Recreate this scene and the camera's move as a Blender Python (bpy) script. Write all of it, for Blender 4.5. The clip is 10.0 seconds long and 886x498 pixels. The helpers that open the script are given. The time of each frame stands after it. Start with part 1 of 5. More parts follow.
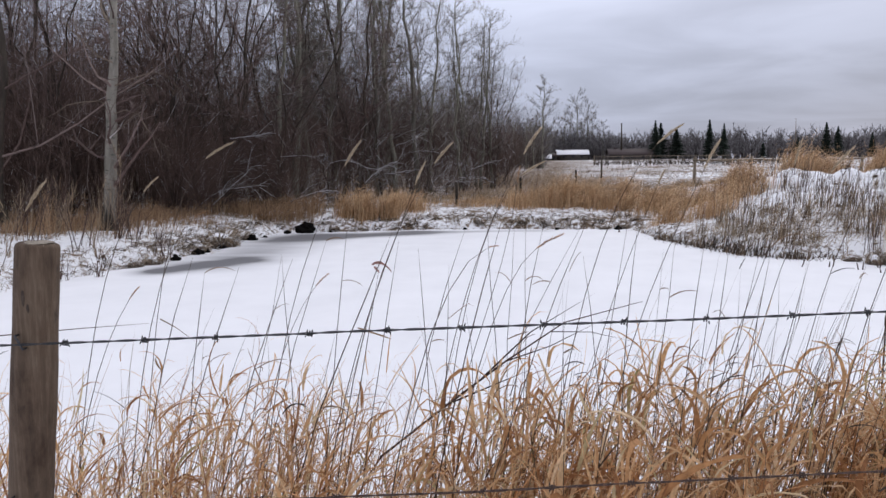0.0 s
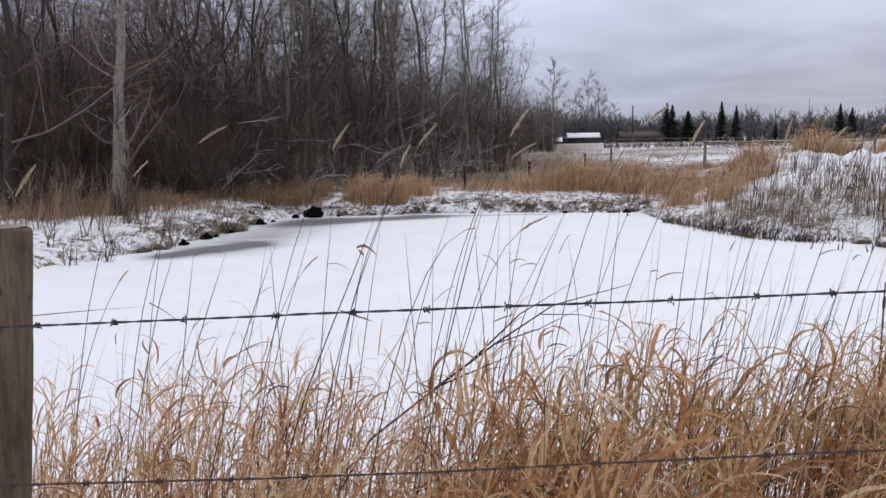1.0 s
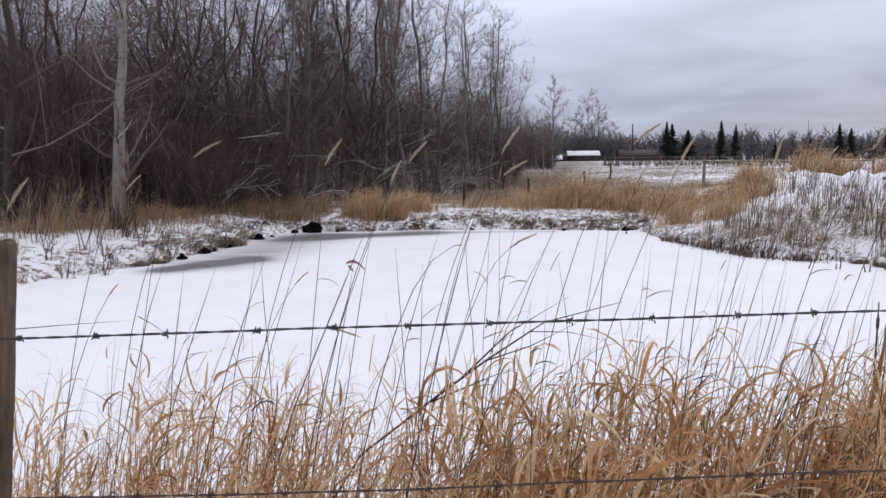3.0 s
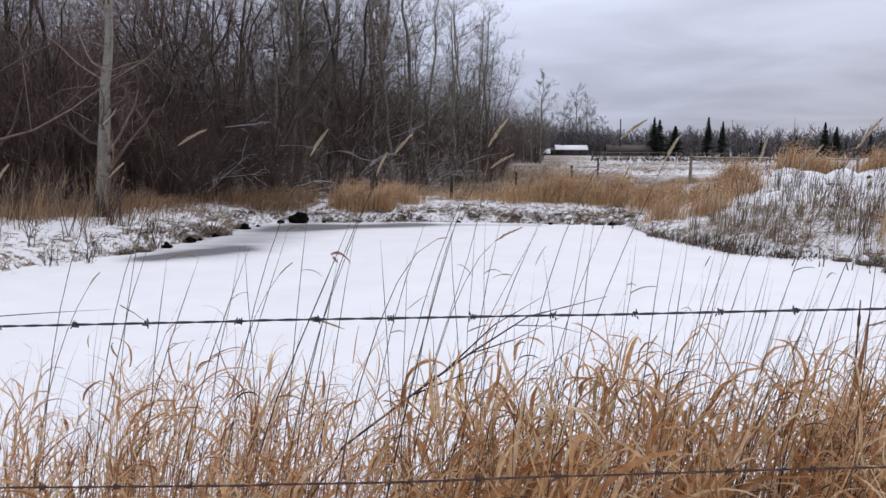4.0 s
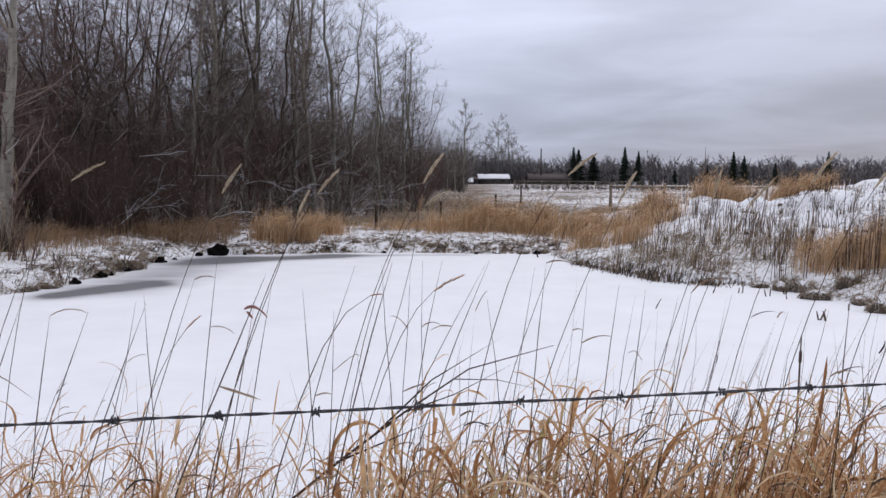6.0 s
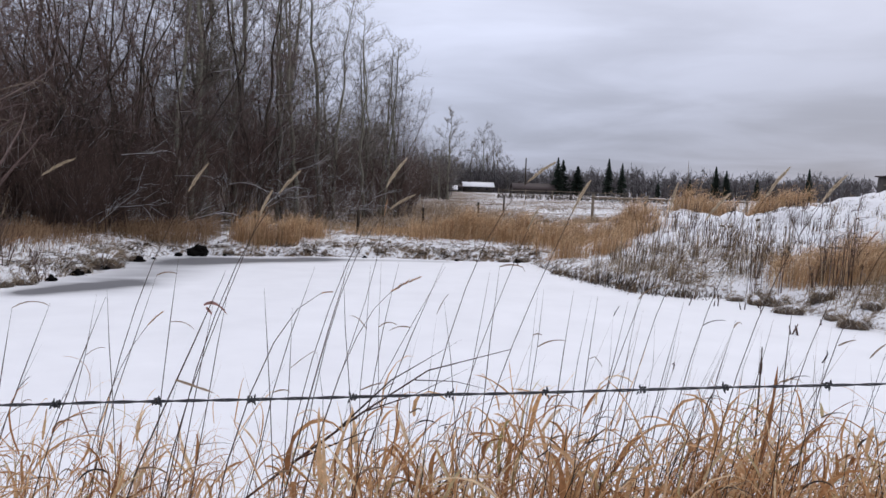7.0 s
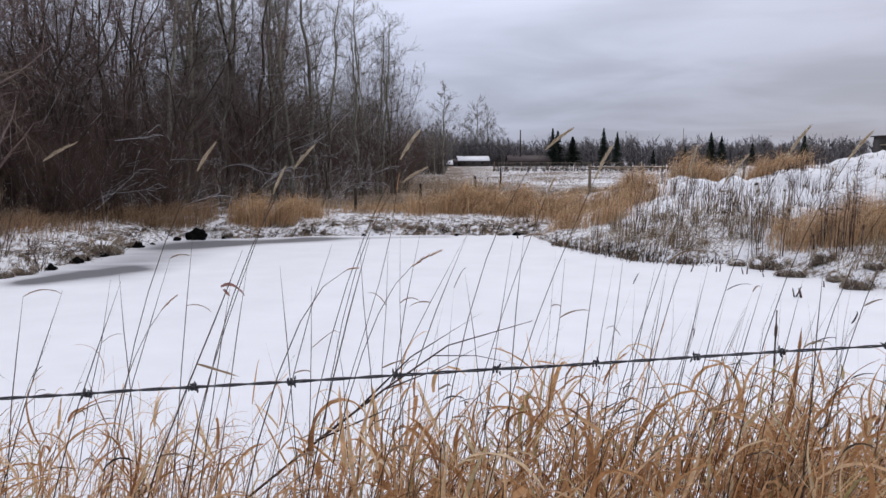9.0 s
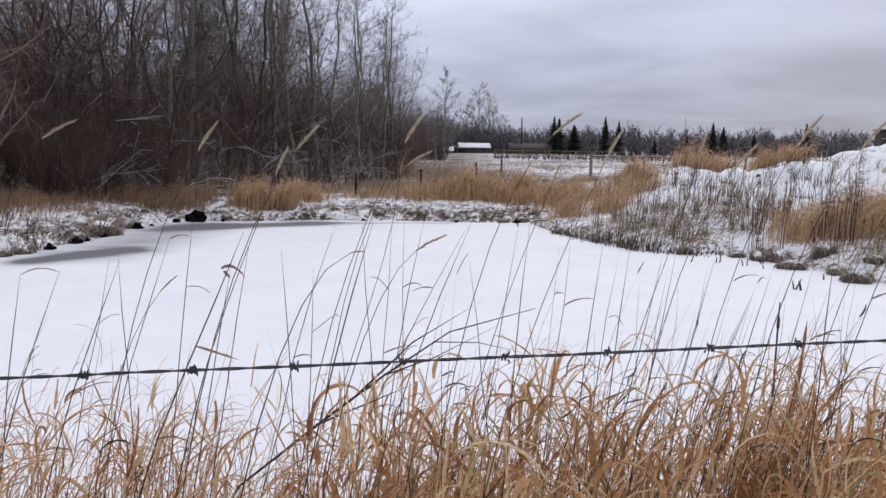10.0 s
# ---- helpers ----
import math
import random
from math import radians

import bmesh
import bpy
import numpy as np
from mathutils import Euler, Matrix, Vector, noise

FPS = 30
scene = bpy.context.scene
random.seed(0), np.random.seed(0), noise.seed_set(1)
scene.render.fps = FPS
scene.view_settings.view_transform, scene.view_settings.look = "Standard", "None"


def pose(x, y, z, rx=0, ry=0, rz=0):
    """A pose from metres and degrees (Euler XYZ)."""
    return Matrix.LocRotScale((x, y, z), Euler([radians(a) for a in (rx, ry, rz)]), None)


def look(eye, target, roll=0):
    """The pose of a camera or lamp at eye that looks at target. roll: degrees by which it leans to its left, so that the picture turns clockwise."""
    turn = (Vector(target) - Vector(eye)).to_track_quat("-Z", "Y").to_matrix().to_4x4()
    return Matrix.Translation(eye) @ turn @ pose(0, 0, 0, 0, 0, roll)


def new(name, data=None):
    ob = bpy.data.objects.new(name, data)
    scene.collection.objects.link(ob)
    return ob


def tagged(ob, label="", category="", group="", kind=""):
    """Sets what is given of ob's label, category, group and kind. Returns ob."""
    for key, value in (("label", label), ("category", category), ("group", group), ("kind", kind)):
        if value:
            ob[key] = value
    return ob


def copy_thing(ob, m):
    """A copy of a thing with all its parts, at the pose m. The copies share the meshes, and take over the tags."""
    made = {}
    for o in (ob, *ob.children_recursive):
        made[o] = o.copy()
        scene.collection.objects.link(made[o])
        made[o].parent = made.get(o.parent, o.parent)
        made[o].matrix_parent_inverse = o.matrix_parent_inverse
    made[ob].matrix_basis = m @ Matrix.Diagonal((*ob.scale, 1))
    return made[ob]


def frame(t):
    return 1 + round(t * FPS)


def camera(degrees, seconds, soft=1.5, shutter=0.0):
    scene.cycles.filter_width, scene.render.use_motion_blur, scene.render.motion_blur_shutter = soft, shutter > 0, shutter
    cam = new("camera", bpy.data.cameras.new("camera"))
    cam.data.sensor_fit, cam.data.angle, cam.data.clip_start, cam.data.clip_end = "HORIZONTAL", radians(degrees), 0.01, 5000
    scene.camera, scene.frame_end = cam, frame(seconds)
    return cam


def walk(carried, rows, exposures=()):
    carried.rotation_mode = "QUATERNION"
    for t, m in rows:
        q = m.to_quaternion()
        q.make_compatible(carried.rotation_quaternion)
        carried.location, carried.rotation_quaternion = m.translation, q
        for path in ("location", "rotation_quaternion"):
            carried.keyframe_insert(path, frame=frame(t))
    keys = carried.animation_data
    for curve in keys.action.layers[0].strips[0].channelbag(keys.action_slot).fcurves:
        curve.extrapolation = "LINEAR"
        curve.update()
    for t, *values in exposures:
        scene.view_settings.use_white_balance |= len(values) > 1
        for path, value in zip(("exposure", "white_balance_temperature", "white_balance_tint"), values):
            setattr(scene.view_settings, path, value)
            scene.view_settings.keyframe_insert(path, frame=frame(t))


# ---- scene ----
cam = camera(58.7, 10.0)
PATH = [
    (0, (0.137, 0.115, 1.478), (0.013, 2.099, 1.254), -0.6),
    (0.5, (0.196, 0.107, 1.475), (0.051, 2.085, 1.22), -1.0),
    (1, (0.208, 0.115, 1.475), (0.057, 2.092, 1.211), -0.9),
    (1.5, (0.217, 0.118, 1.474), (0.068, 2.096, 1.218), -0.8),
    (2, (0.225, 0.124, 1.474), (0.081, 2.105, 1.232), -0.5),
    (3.5, (0.238, 0.112, 1.475), (0.087, 2.094, 1.255), -0.4),
    (4, (0.239, 0.121, 1.475), (0.123, 2.103, 1.233), 0.5),
    (4.5, (0.22, 0.167, 1.471), (0.161, 2.147, 1.196), 0.9),
    (5, (0.194, 0.281, 1.482), (0.207, 2.267, 1.246), 0.6),
    (5.5, (0.187, 0.391, 1.497), (0.256, 2.381, 1.305), 0.1),
    (7, (0.266, 0.325, 1.491), (0.383, 2.316, 1.341), 1.9),
    (7.5, (0.259, 0.353, 1.486), (0.567, 2.324, 1.342), 1.5),
    (8, (0.24, 0.371, 1.484), (0.585, 2.334, 1.326), 1.1),
    (8.5, (0.232, 0.375, 1.482), (0.489, 2.35, 1.301), 0.5),
    (9, (0.214, 0.375, 1.479), (0.338, 2.36, 1.267), -0.1),
    (9.5, (0.207, 0.39, 1.475), (0.282, 2.375, 1.24), 0.3),
    (10, (0.204, 0.405, 1.472), (0.33, 2.386, 1.226), 0.9),
]
walk(cam, [(t, look(eye, target, roll)) for t, eye, target, roll in PATH], [(0, 0.05), (2, 0.10), (3.5, 0.11), (4.5, 0.11), (5, 0.10), (5.5, 0.0), (7, 0.02), (7.5, -0.02), (8, -0.06), (9, 0.0), (10, 0.04)])

# ---- world and light ----
LZ = 1.13           # brightness of the overcast zenith
world = bpy.data.worlds.new("overcast_sky")
scene.world = world
world.use_nodes = True
wn, wl = world.node_tree.nodes, world.node_tree.links
wn.clear()


def wmath(op, a, b=None, clamp=False):
    n = wn.new("ShaderNodeMath")
    n.operation, n.use_clamp = op, clamp
    for i, v in enumerate((a, b)):
        if v is None:
            continue
        if isinstance(v, (int, float)):
            n.inputs[i].default_value = v
        else:
            wl.new(v, n.inputs[i])
    return n.outputs[0]


coord = wn.new("ShaderNodeTexCoord")
sep = wn.new("ShaderNodeSeparateXYZ")
wl.new(coord.outputs["Generated"], sep.inputs[0])
up = wmath("MAXIMUM", sep.outputs[2], 0.0)
flat = wmath("ADD", up, 0.10)
comb = wn.new("ShaderNodeCombineXYZ")
wl.new(wmath("DIVIDE", sep.outputs[0], flat), comb.inputs[0])
wl.new(wmath("DIVIDE", sep.outputs[1], flat), comb.inputs[1])
cloud = wn.new("ShaderNodeTexNoise")
cloud.inputs["Scale"].default_value, cloud.inputs["Detail"].default_value, cloud.inputs["Roughness"].default_value = 0.85, 5.0, 0.5
cloud.inputs["Distortion"].default_value = 0.4
wl.new(comb.outputs[0], cloud.inputs["Vector"])
soft = wn.new("ShaderNodeMapRange")
soft.interpolation_type = "SMOOTHSTEP"
for k, v in (("From Min", 0.30), ("From Max", 0.70), ("To Min", 0.85), ("To Max", 1.12)):
    soft.inputs[k].default_value = v
wl.new(cloud.outputs["Fac"], soft.inputs["Value"])
lift = wn.new("ShaderNodeValToRGB")
lift.color_ramp.interpolation = "B_SPLINE"
for p, v in ((0.04, 0.325), (0.10, 0.395), (0.19, 0.55), (0.4, 0.67)):
    lift.color_ramp.elements.new(p).color = (v, v, v, 1)
lift.color_ramp.elements[0].color, lift.color_ramp.elements[-1].color = (0.355, 0.355, 0.355, 1), (0.94, 0.94, 0.94, 1)
wl.new(up, lift.inputs[0])
spot = wmath("SUBTRACT", 1.0, wmath("DIVIDE", wmath("ABSOLUTE", wmath("SUBTRACT", sep.outputs[0], 0.05)), 0.45), True)
spot = wmath("MULTIPLY", spot, wmath("MAXIMUM", sep.outputs[1], 0.0))
around = wmath("ADD", 1.0, wmath("MULTIPLY", spot, 0.26))     # thinner, brighter cloud over the field
grad = wmath("MULTIPLY", wmath("MULTIPLY", lift.outputs[0], around), LZ)
bright = wmath("MULTIPLY", grad, soft.outputs[0])
tint = wn.new("ShaderNodeMix")
tint.data_type = "RGBA"
tint.inputs["A"].default_value = (0.845, 0.92, 1.195, 1)
tint.inputs["B"].default_value = (0.955, 0.965, 1.085, 1)
wl.new(wmath("MULTIPLY", up, 1.6, True), tint.inputs["Factor"])
scaled = wn.new("ShaderNodeVectorMath")
scaled.operation = "SCALE"
wl.new(tint.outputs["Result"], scaled.inputs[0])
wl.new(bright, scaled.inputs["Scale"])
sky = wn.new("ShaderNodeTexSky")
sky.sky_type, sky.sun_disc = "NISHITA", False
sky.sun_elevation, sky.sun_rotation = radians(24), radians(35)
thin = wn.new("ShaderNodeVectorMath")
thin.operation = "SCALE"
thin.inputs["Scale"].default_value = 0.003
wl.new(sky.outputs[0], thin.inputs[0])
total = wn.new("ShaderNodeVectorMath")
total.operation = "ADD"
wl.new(scaled.outputs[0], total.inputs[0])
wl.new(thin.outputs[0], total.inputs[1])
bg = wn.new("ShaderNodeBackground")
wl.new(total.outputs[0], bg.inputs["Color"])
bg.inputs["Strength"].default_value = 1.0
out = wn.new("ShaderNodeOutputWorld")
wl.new(bg.outputs[0], out.inputs["Surface"])

sun = new("sun", bpy.data.lights.new("sun", "SUN"))
sun.data.energy, sun.data.angle, sun.data.color = 0.5, radians(35), (1.0, 0.96, 0.9)
sun.matrix_world = look((0, 0, 30), (-14, -20, 15))
scene.view_settings.exposure = 0.0

# ---- materials ----


def nodes_of(name):
    m = bpy.data.materials.new(name)
    m.use_nodes = True
    return m, m.node_tree.nodes, m.node_tree.links, m.node_tree.nodes["Principled BSDF"]


def ramp(nt, fac, stops):
    r = nt.nodes.new("ShaderNodeValToRGB")
    while len(r.color_ramp.elements) < len(stops):
        r.color_ramp.elements.new(0.5)
    for e, (p, c) in zip(r.color_ramp.elements, stops):
        e.position, e.color = p, (*c, 1)
    nt.links.new(fac, r.inputs[0])
    return r.outputs[0]


def noise_of(nt, scale, detail=4.0, rough=0.55, vec=None, stretch=None):
    n = nt.nodes.new("ShaderNodeTexNoise")
    n.inputs["Scale"].default_value, n.inputs["Detail"].default_value, n.inputs["Roughness"].default_value = scale, detail, rough
    if vec is None:
        c = nt.nodes.new("ShaderNodeTexCoord")
        vec = c.outputs["Object"]
    if stretch:
        mp = nt.nodes.new("ShaderNodeMapping")
        mp.inputs["Scale"].default_value = stretch
        nt.links.new(vec, mp.inputs[0])
        vec = mp.outputs[0]
    nt.links.new(vec, n.inputs["Vector"])
    return n.outputs["Fac"]


def mixed(nt, fac, a, b, mode="MIX"):
    m = nt.nodes.new("ShaderNodeMix")
    m.data_type, m.blend_type = "RGBA", mode
    for sock, v in ((m.inputs["Factor"], fac), (m.inputs["A"], a), (m.inputs["B"], b)):
        if isinstance(v, tuple):
            sock.default_value = (*v, 1)
        elif isinstance(v, (int, float)):
            sock.default_value = v
        else:
            nt.links.new(v, sock)
    return m.outputs["Result"]


def bumped(nt, bsdf, height, strength=0.3, distance=0.01):
    b = nt.nodes.new("ShaderNodeBump")
    b.inputs["Strength"].default_value, b.inputs["Distance"].default_value = strength, distance
    nt.links.new(height, b.inputs["Height"])
    nt.links.new(b.outputs[0], bsdf.inputs["Normal"])


def straw(name, stops, rough=0.75, grain=60.0, thin=0.0):
    """Dry plant matter: each blade or stem its own shade, with a fine grain."""
    m, nodes, links, bsdf = nodes_of(name)
    geo = nodes.new("ShaderNodeNewGeometry")
    base = ramp(m.node_tree, geo.outputs["Random Per Island"], stops)
    g = noise_of(m.node_tree, grain, 3.0)
    shade = ramp(m.node_tree, g, [(0.3, (0.72, 0.70, 0.68)), (0.7, (1.12, 1.12, 1.12))])
    links.new(mixed(m.node_tree, 1.0, base, shade, "MULTIPLY"), bsdf.inputs["Base Color"])
    bsdf.inputs["Roughness"].default_value = rough
    bsdf.inputs["Specular IOR Level"].default_value = 0.25
    if thin:     # light shines through dry blades
        tr = nodes.new("ShaderNodeBsdfTranslucent")
        links.new(bsdf.inputs["Base Color"].links[0].from_socket, tr.inputs["Color"])
        mx = nodes.new("ShaderNodeMixShader")
        mx.inputs[0].default_value = thin
        links.new(bsdf.outputs[0], mx.inputs[1])
        links.new(tr.outputs[0], mx.inputs[2])
        links.new(mx.outputs[0], nodes["Material Output"].inputs["Surface"])
    return m


def bark(name, low, high, marks=None, scale=8.0):
    m, nodes, links, bsdf = nodes_of(name)
    nt = m.node_tree
    info = nodes.new("ShaderNodeObjectInfo")
    n = noise_of(nt, scale, 6.0, 0.65, stretch=(1, 1, 0.25))
    col = ramp(nt, n, [(0.3, low), (0.7, high)])
    tone = ramp(nt, info.outputs["Random"], [(0.0, (0.7, 0.68, 0.68)), (1.0, (1.2, 1.2, 1.15))])
    col = mixed(nt, 1.0, col, tone, "MULTIPLY")
    if marks:
        k = ramp(nt, noise_of(nt, 5.0, 5.0, 0.7, stretch=(1, 1, 3.0)), [(0.58, (0, 0, 0)), (0.66, (1, 1, 1))])
        col = mixed(nt, k, col, marks)
    links.new(col, bsdf.inputs["Base Color"])
    bsdf.inputs["Roughness"].default_value = 0.9
    bsdf.inputs["Specular IOR Level"].default_value = 0.2
    bumped(nt, bsdf, n, 0.5, 0.01)
    return m


M_LEAF = straw("dry_leaf", [(0.0, (0.30, 0.145, 0.068)), (0.25, (0.55, 0.295, 0.135)), (0.5, (0.70, 0.435, 0.225)), (0.75, (0.81, 0.565, 0.335)), (0.90, (0.89, 0.71, 0.48)), (1.0, (0.46, 0.40, 0.19))], thin=0.45)
M_STEM = straw("dry_stem", [(0.0, (0.16, 0.078, 0.045)), (0.5, (0.44, 0.245, 0.135)), (1.0, (0.74, 0.50, 0.29))])
M_STALK = straw("dark_stalk", [(0.0, (0.03, 0.022, 0.018)), (0.55, (0.075, 0.054, 0.040)), (1.0, (0.28, 0.20, 0.13))])
M_RED = straw("red_leaf", [(0.0, (0.27, 0.13, 0.11)), (1.0, (0.38, 0.21, 0.18))])
M_BROKEN = straw("broken_stalk", [(0.0, (0.07, 0.038, 0.026)), (0.6, (0.19, 0.105, 0.066)), (1.0, (0.36, 0.22, 0.13))])
M_DEADLEAF = straw("dead_leaf", [(0.0, (0.10, 0.07, 0.05)), (0.6, (0.24, 0.16, 0.10)), (1.0, (0.42, 0.31, 0.20))])
M_SEED = straw("seed_head", [(0.0, (0.42, 0.33, 0.22)), (1.0, (0.62, 0.52, 0.38))], grain=120.0)
M_GOLD = straw("golden_grass", [(0.0, (0.19, 0.11, 0.06)), (0.22, (0.42, 0.245, 0.125)), (0.45, (0.60, 0.372, 0.195)), (0.65, (0.72, 0.478, 0.27)), (1.0, (0.85, 0.66, 0.44))])
M_TAN = straw("tan_grass", [(0.0, (0.22, 0.15, 0.10)), (0.5, (0.40, 0.29, 0.19)), (0.9, (0.58, 0.46, 0.33)), (1.0, (0.80, 0.79, 0.80))])
M_BROWN = straw("brown_grass", [(0.0, (0.17, 0.10, 0.06)), (0.5, (0.34, 0.215, 0.125)), (1.0, (0.55, 0.38, 0.23))])
M_LITTER = straw("grass_litter", [(0.0, (0.12, 0.09, 0.06)), (0.5, (0.27, 0.19, 0.11)), (0.8, (0.42, 0.31, 0.19)), (1.0, (0.75, 0.74, 0.76))])
M_HUMMOCK = straw("frosted_straw", [(0.0, (0.07, 0.05, 0.035)), (0.35, (0.24, 0.17, 0.11)), (0.7, (0.54, 0.44, 0.32)), (0.82, (0.68, 0.64, 0.60)), (1.0, (0.84, 0.84, 0.86))])
M_REED = straw("reed_stem", [(0.0, (0.08, 0.06, 0.045)), (0.5, (0.22, 0.16, 0.11)), (1.0, (0.52, 0.40, 0.26))])
M_TWIG = straw("shrub_twig", [(0.0, (0.040, 0.026, 0.022)), (0.6, (0.098, 0.063, 0.052)), (0.95, (0.165, 0.115, 0.096)), (0.985, (0.28, 0.23, 0.21)), (1.0, (0.66, 0.65, 0.66))], 0.9, 20.0)
M_DARKTWIG = straw("dark_limb", [(0.0, (0.05, 0.036, 0.031)), (1.0, (0.15, 0.115, 0.10))], 0.9, 20.0)
M_BRANCH = straw("tree_branch", [(0.0, (0.074, 0.050, 0.046)), (0.6, (0.164, 0.114, 0.102)), (0.92, (0.245, 0.185, 0.168)), (0.98, (0.32, 0.28, 0.27)), (1.0, (0.66, 0.64, 0.65))], 0.9, 20.0)
M_GREYTWIG = straw("grey_twig", [(0.0, (0.085, 0.073, 0.060)), (0.6, (0.172, 0.148, 0.124)), (0.92, (0.25, 0.23, 0.205)), (0.98, (0.36, 0.34, 0.32)), (1.0, (0.66, 0.65, 0.65))], 0.9, 20.0)
M_ASPEN = bark("aspen_bark", (0.16, 0.155, 0.125), (0.30, 0.29, 0.24), (0.05, 0.045, 0.04))
M_DARKBARK = bark("dark_bark", (0.03, 0.025, 0.021), (0.085, 0.07, 0.058))
M_PALEBARK = bark("pale_birch_bark", (0.125, 0.115, 0.10), (0.27, 0.25, 0.22), (0.05, 0.05, 0.045), 6.0)
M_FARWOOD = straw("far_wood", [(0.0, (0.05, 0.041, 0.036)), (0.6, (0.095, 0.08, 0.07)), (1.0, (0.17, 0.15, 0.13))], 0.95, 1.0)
# far wood again, paler and greyer: distance haze painted into the twig colour
M_HAZED = straw("hazed_wood", [(0.0, (0.085, 0.078, 0.080)), (0.6, (0.145, 0.135, 0.140)), (1.0, (0.23, 0.22, 0.228))], 0.95, 1.0)
M_SPRUCE = straw("spruce_needles", [(0.0, (0.012, 0.02, 0.016)), (1.0, (0.035, 0.05, 0.035))], 0.9, 2.0)


def ground_material():
    m, nodes, links, bsdf = nodes_of("snowy_ground")
    nt = m.node_tree
    att = nodes.new("ShaderNodeAttribute")
    att.attribute_name = "litter"
    fine = noise_of(nt, 7.0, 8.0, 0.68)
    broad = noise_of(nt, 0.9, 4.0, 0.6)
    add = nodes.new("ShaderNodeMath")
    add.operation = "MULTIPLY_ADD"
    links.new(broad, add.inputs[0])
    add.inputs[1].default_value = 0.45
    links.new(fine, add.inputs[2])
    thr = nodes.new("ShaderNodeMath")
    thr.operation = "ADD"
    links.new(add.outputs[0], thr.inputs[0])
    links.new(att.outputs["Fac"], thr.inputs[1])
    mask = ramp(nt, thr.outputs[0], [(0.90, (0, 0, 0)), (1.0, (1, 1, 1))])
    soil = ramp(nt, noise_of(nt, 19.0, 6.0, 0.7), [(0.25, (0.065, 0.048, 0.036)), (0.5, (0.17, 0.12, 0.08)), (0.8, (0.34, 0.25, 0.165))])
    snow = ramp(nt, noise_of(nt, 2.5, 5.0), [(0.3, (0.78, 0.785, 0.81)), (0.7, (0.86, 0.865, 0.885))])
    links.new(mixed(nt, mask, snow, soil), bsdf.inputs["Base Color"])
    bsdf.inputs["Roughness"].default_value = 0.85
    bsdf.inputs["Specular IOR Level"].default_value = 0.2
    bumped(nt, bsdf, fine, 0.6, 0.05)
    return m


def pond_material():
    m, nodes, links, bsdf = nodes_of("snowed_ice")
    nt = m.node_tree
    att = nodes.new("ShaderNodeAttribute")
    att.attribute_name = "bare"
    streak = noise_of(nt, 0.8, 6.0, 0.6, stretch=(0.7, 2.2, 1))
    add = nodes.new("ShaderNodeMath")
    add.operation = "MULTIPLY"
    half = nodes.new("ShaderNodeMath")
    half.inputs[1].default_value = 0.5
    links.new(streak, half.inputs[0])
    links.new(att.outputs["Fac"], add.inputs[0])
    links.new(half.outputs[0], add.inputs[1])
    mask = ramp(nt, add.outputs[0], [(0.06, (0, 0, 0)), (0.22, (0.30, 0.30, 0.30)), (0.46, (0.9, 0.9, 0.9))])
    snow = ramp(nt, noise_of(nt, 1.2, 6.0), [(0.3, (0.81, 0.815, 0.84)), (0.7, (0.87, 0.875, 0.90))])
    links.new(mixed(nt, mask, snow, (0.11, 0.11, 0.12)), bsdf.inputs["Base Color"])
    rr = ramp(nt, add.outputs[0], [(0.2, (0.8, 0.8, 0.8)), (0.5, (0.5, 0.5, 0.5))])
    links.new(rr, bsdf.inputs["Roughness"])
    bsdf.inputs["Specular IOR Level"].default_value = 0.3
    bumped(nt, bsdf, noise_of(nt, 14.0, 6.0, 0.6), 0.15, 0.01)
    return m


def plain(name, col, rough=0.8, metal=0.0, var=0.25, scale=12.0, bump=0.2):
    m, nodes, links, bsdf = nodes_of(name)
    n = noise_of(m.node_tree, scale, 6.0, 0.65)
    lo, hi = tuple(c * (1 - var) for c in col), tuple(min(1, c * (1 + var)) for c in col)
    links.new(ramp(m.node_tree, n, [(0.3, lo), (0.7, hi)]), bsdf.inputs["Base Color"])
    bsdf.inputs["Roughness"].default_value, bsdf.inputs["Metallic"].default_value = rough, metal
    bumped(m.node_tree, bsdf, n, bump, 0.01)
    return m


M_GROUND, M_POND = ground_material(), pond_material()
M_WIRE = plain("weathered_wire", (0.06, 0.06, 0.065), 0.55, 0.7, 0.4, 200.0)
M_RUST = plain("rusty_wire", (0.085, 0.055, 0.045), 0.8, 0.25, 0.45, 160.0)
M_SNOW = plain("snow", (0.83, 0.83, 0.86), 0.85, 0, 0.04, 6.0)
M_BLACK = plain("peat_and_hollow_black", (0.006, 0.0055, 0.005), 0.9, 0, 0.4, 20.0)
M_BLACK.node_tree.nodes["Principled BSDF"].inputs["Specular IOR Level"].default_value = 0.04
M_WALL = plain("dark_siding", (0.05, 0.042, 0.037), 0.8, 0, 0.2, 2.0)
M_ROOF = plain("brown_roof", (0.062, 0.045, 0.043), 0.85, 0, 0.3, 2.0)
M_GLASS = plain("window_glass", (0.03, 0.035, 0.045), 0.1, 0, 0.1, 2.0, 0.0)
M_GREYWOOD = plain("grey_rail_wood", (0.19, 0.15, 0.11), 0.85, 0, 0.35, 9.0, 0.5)


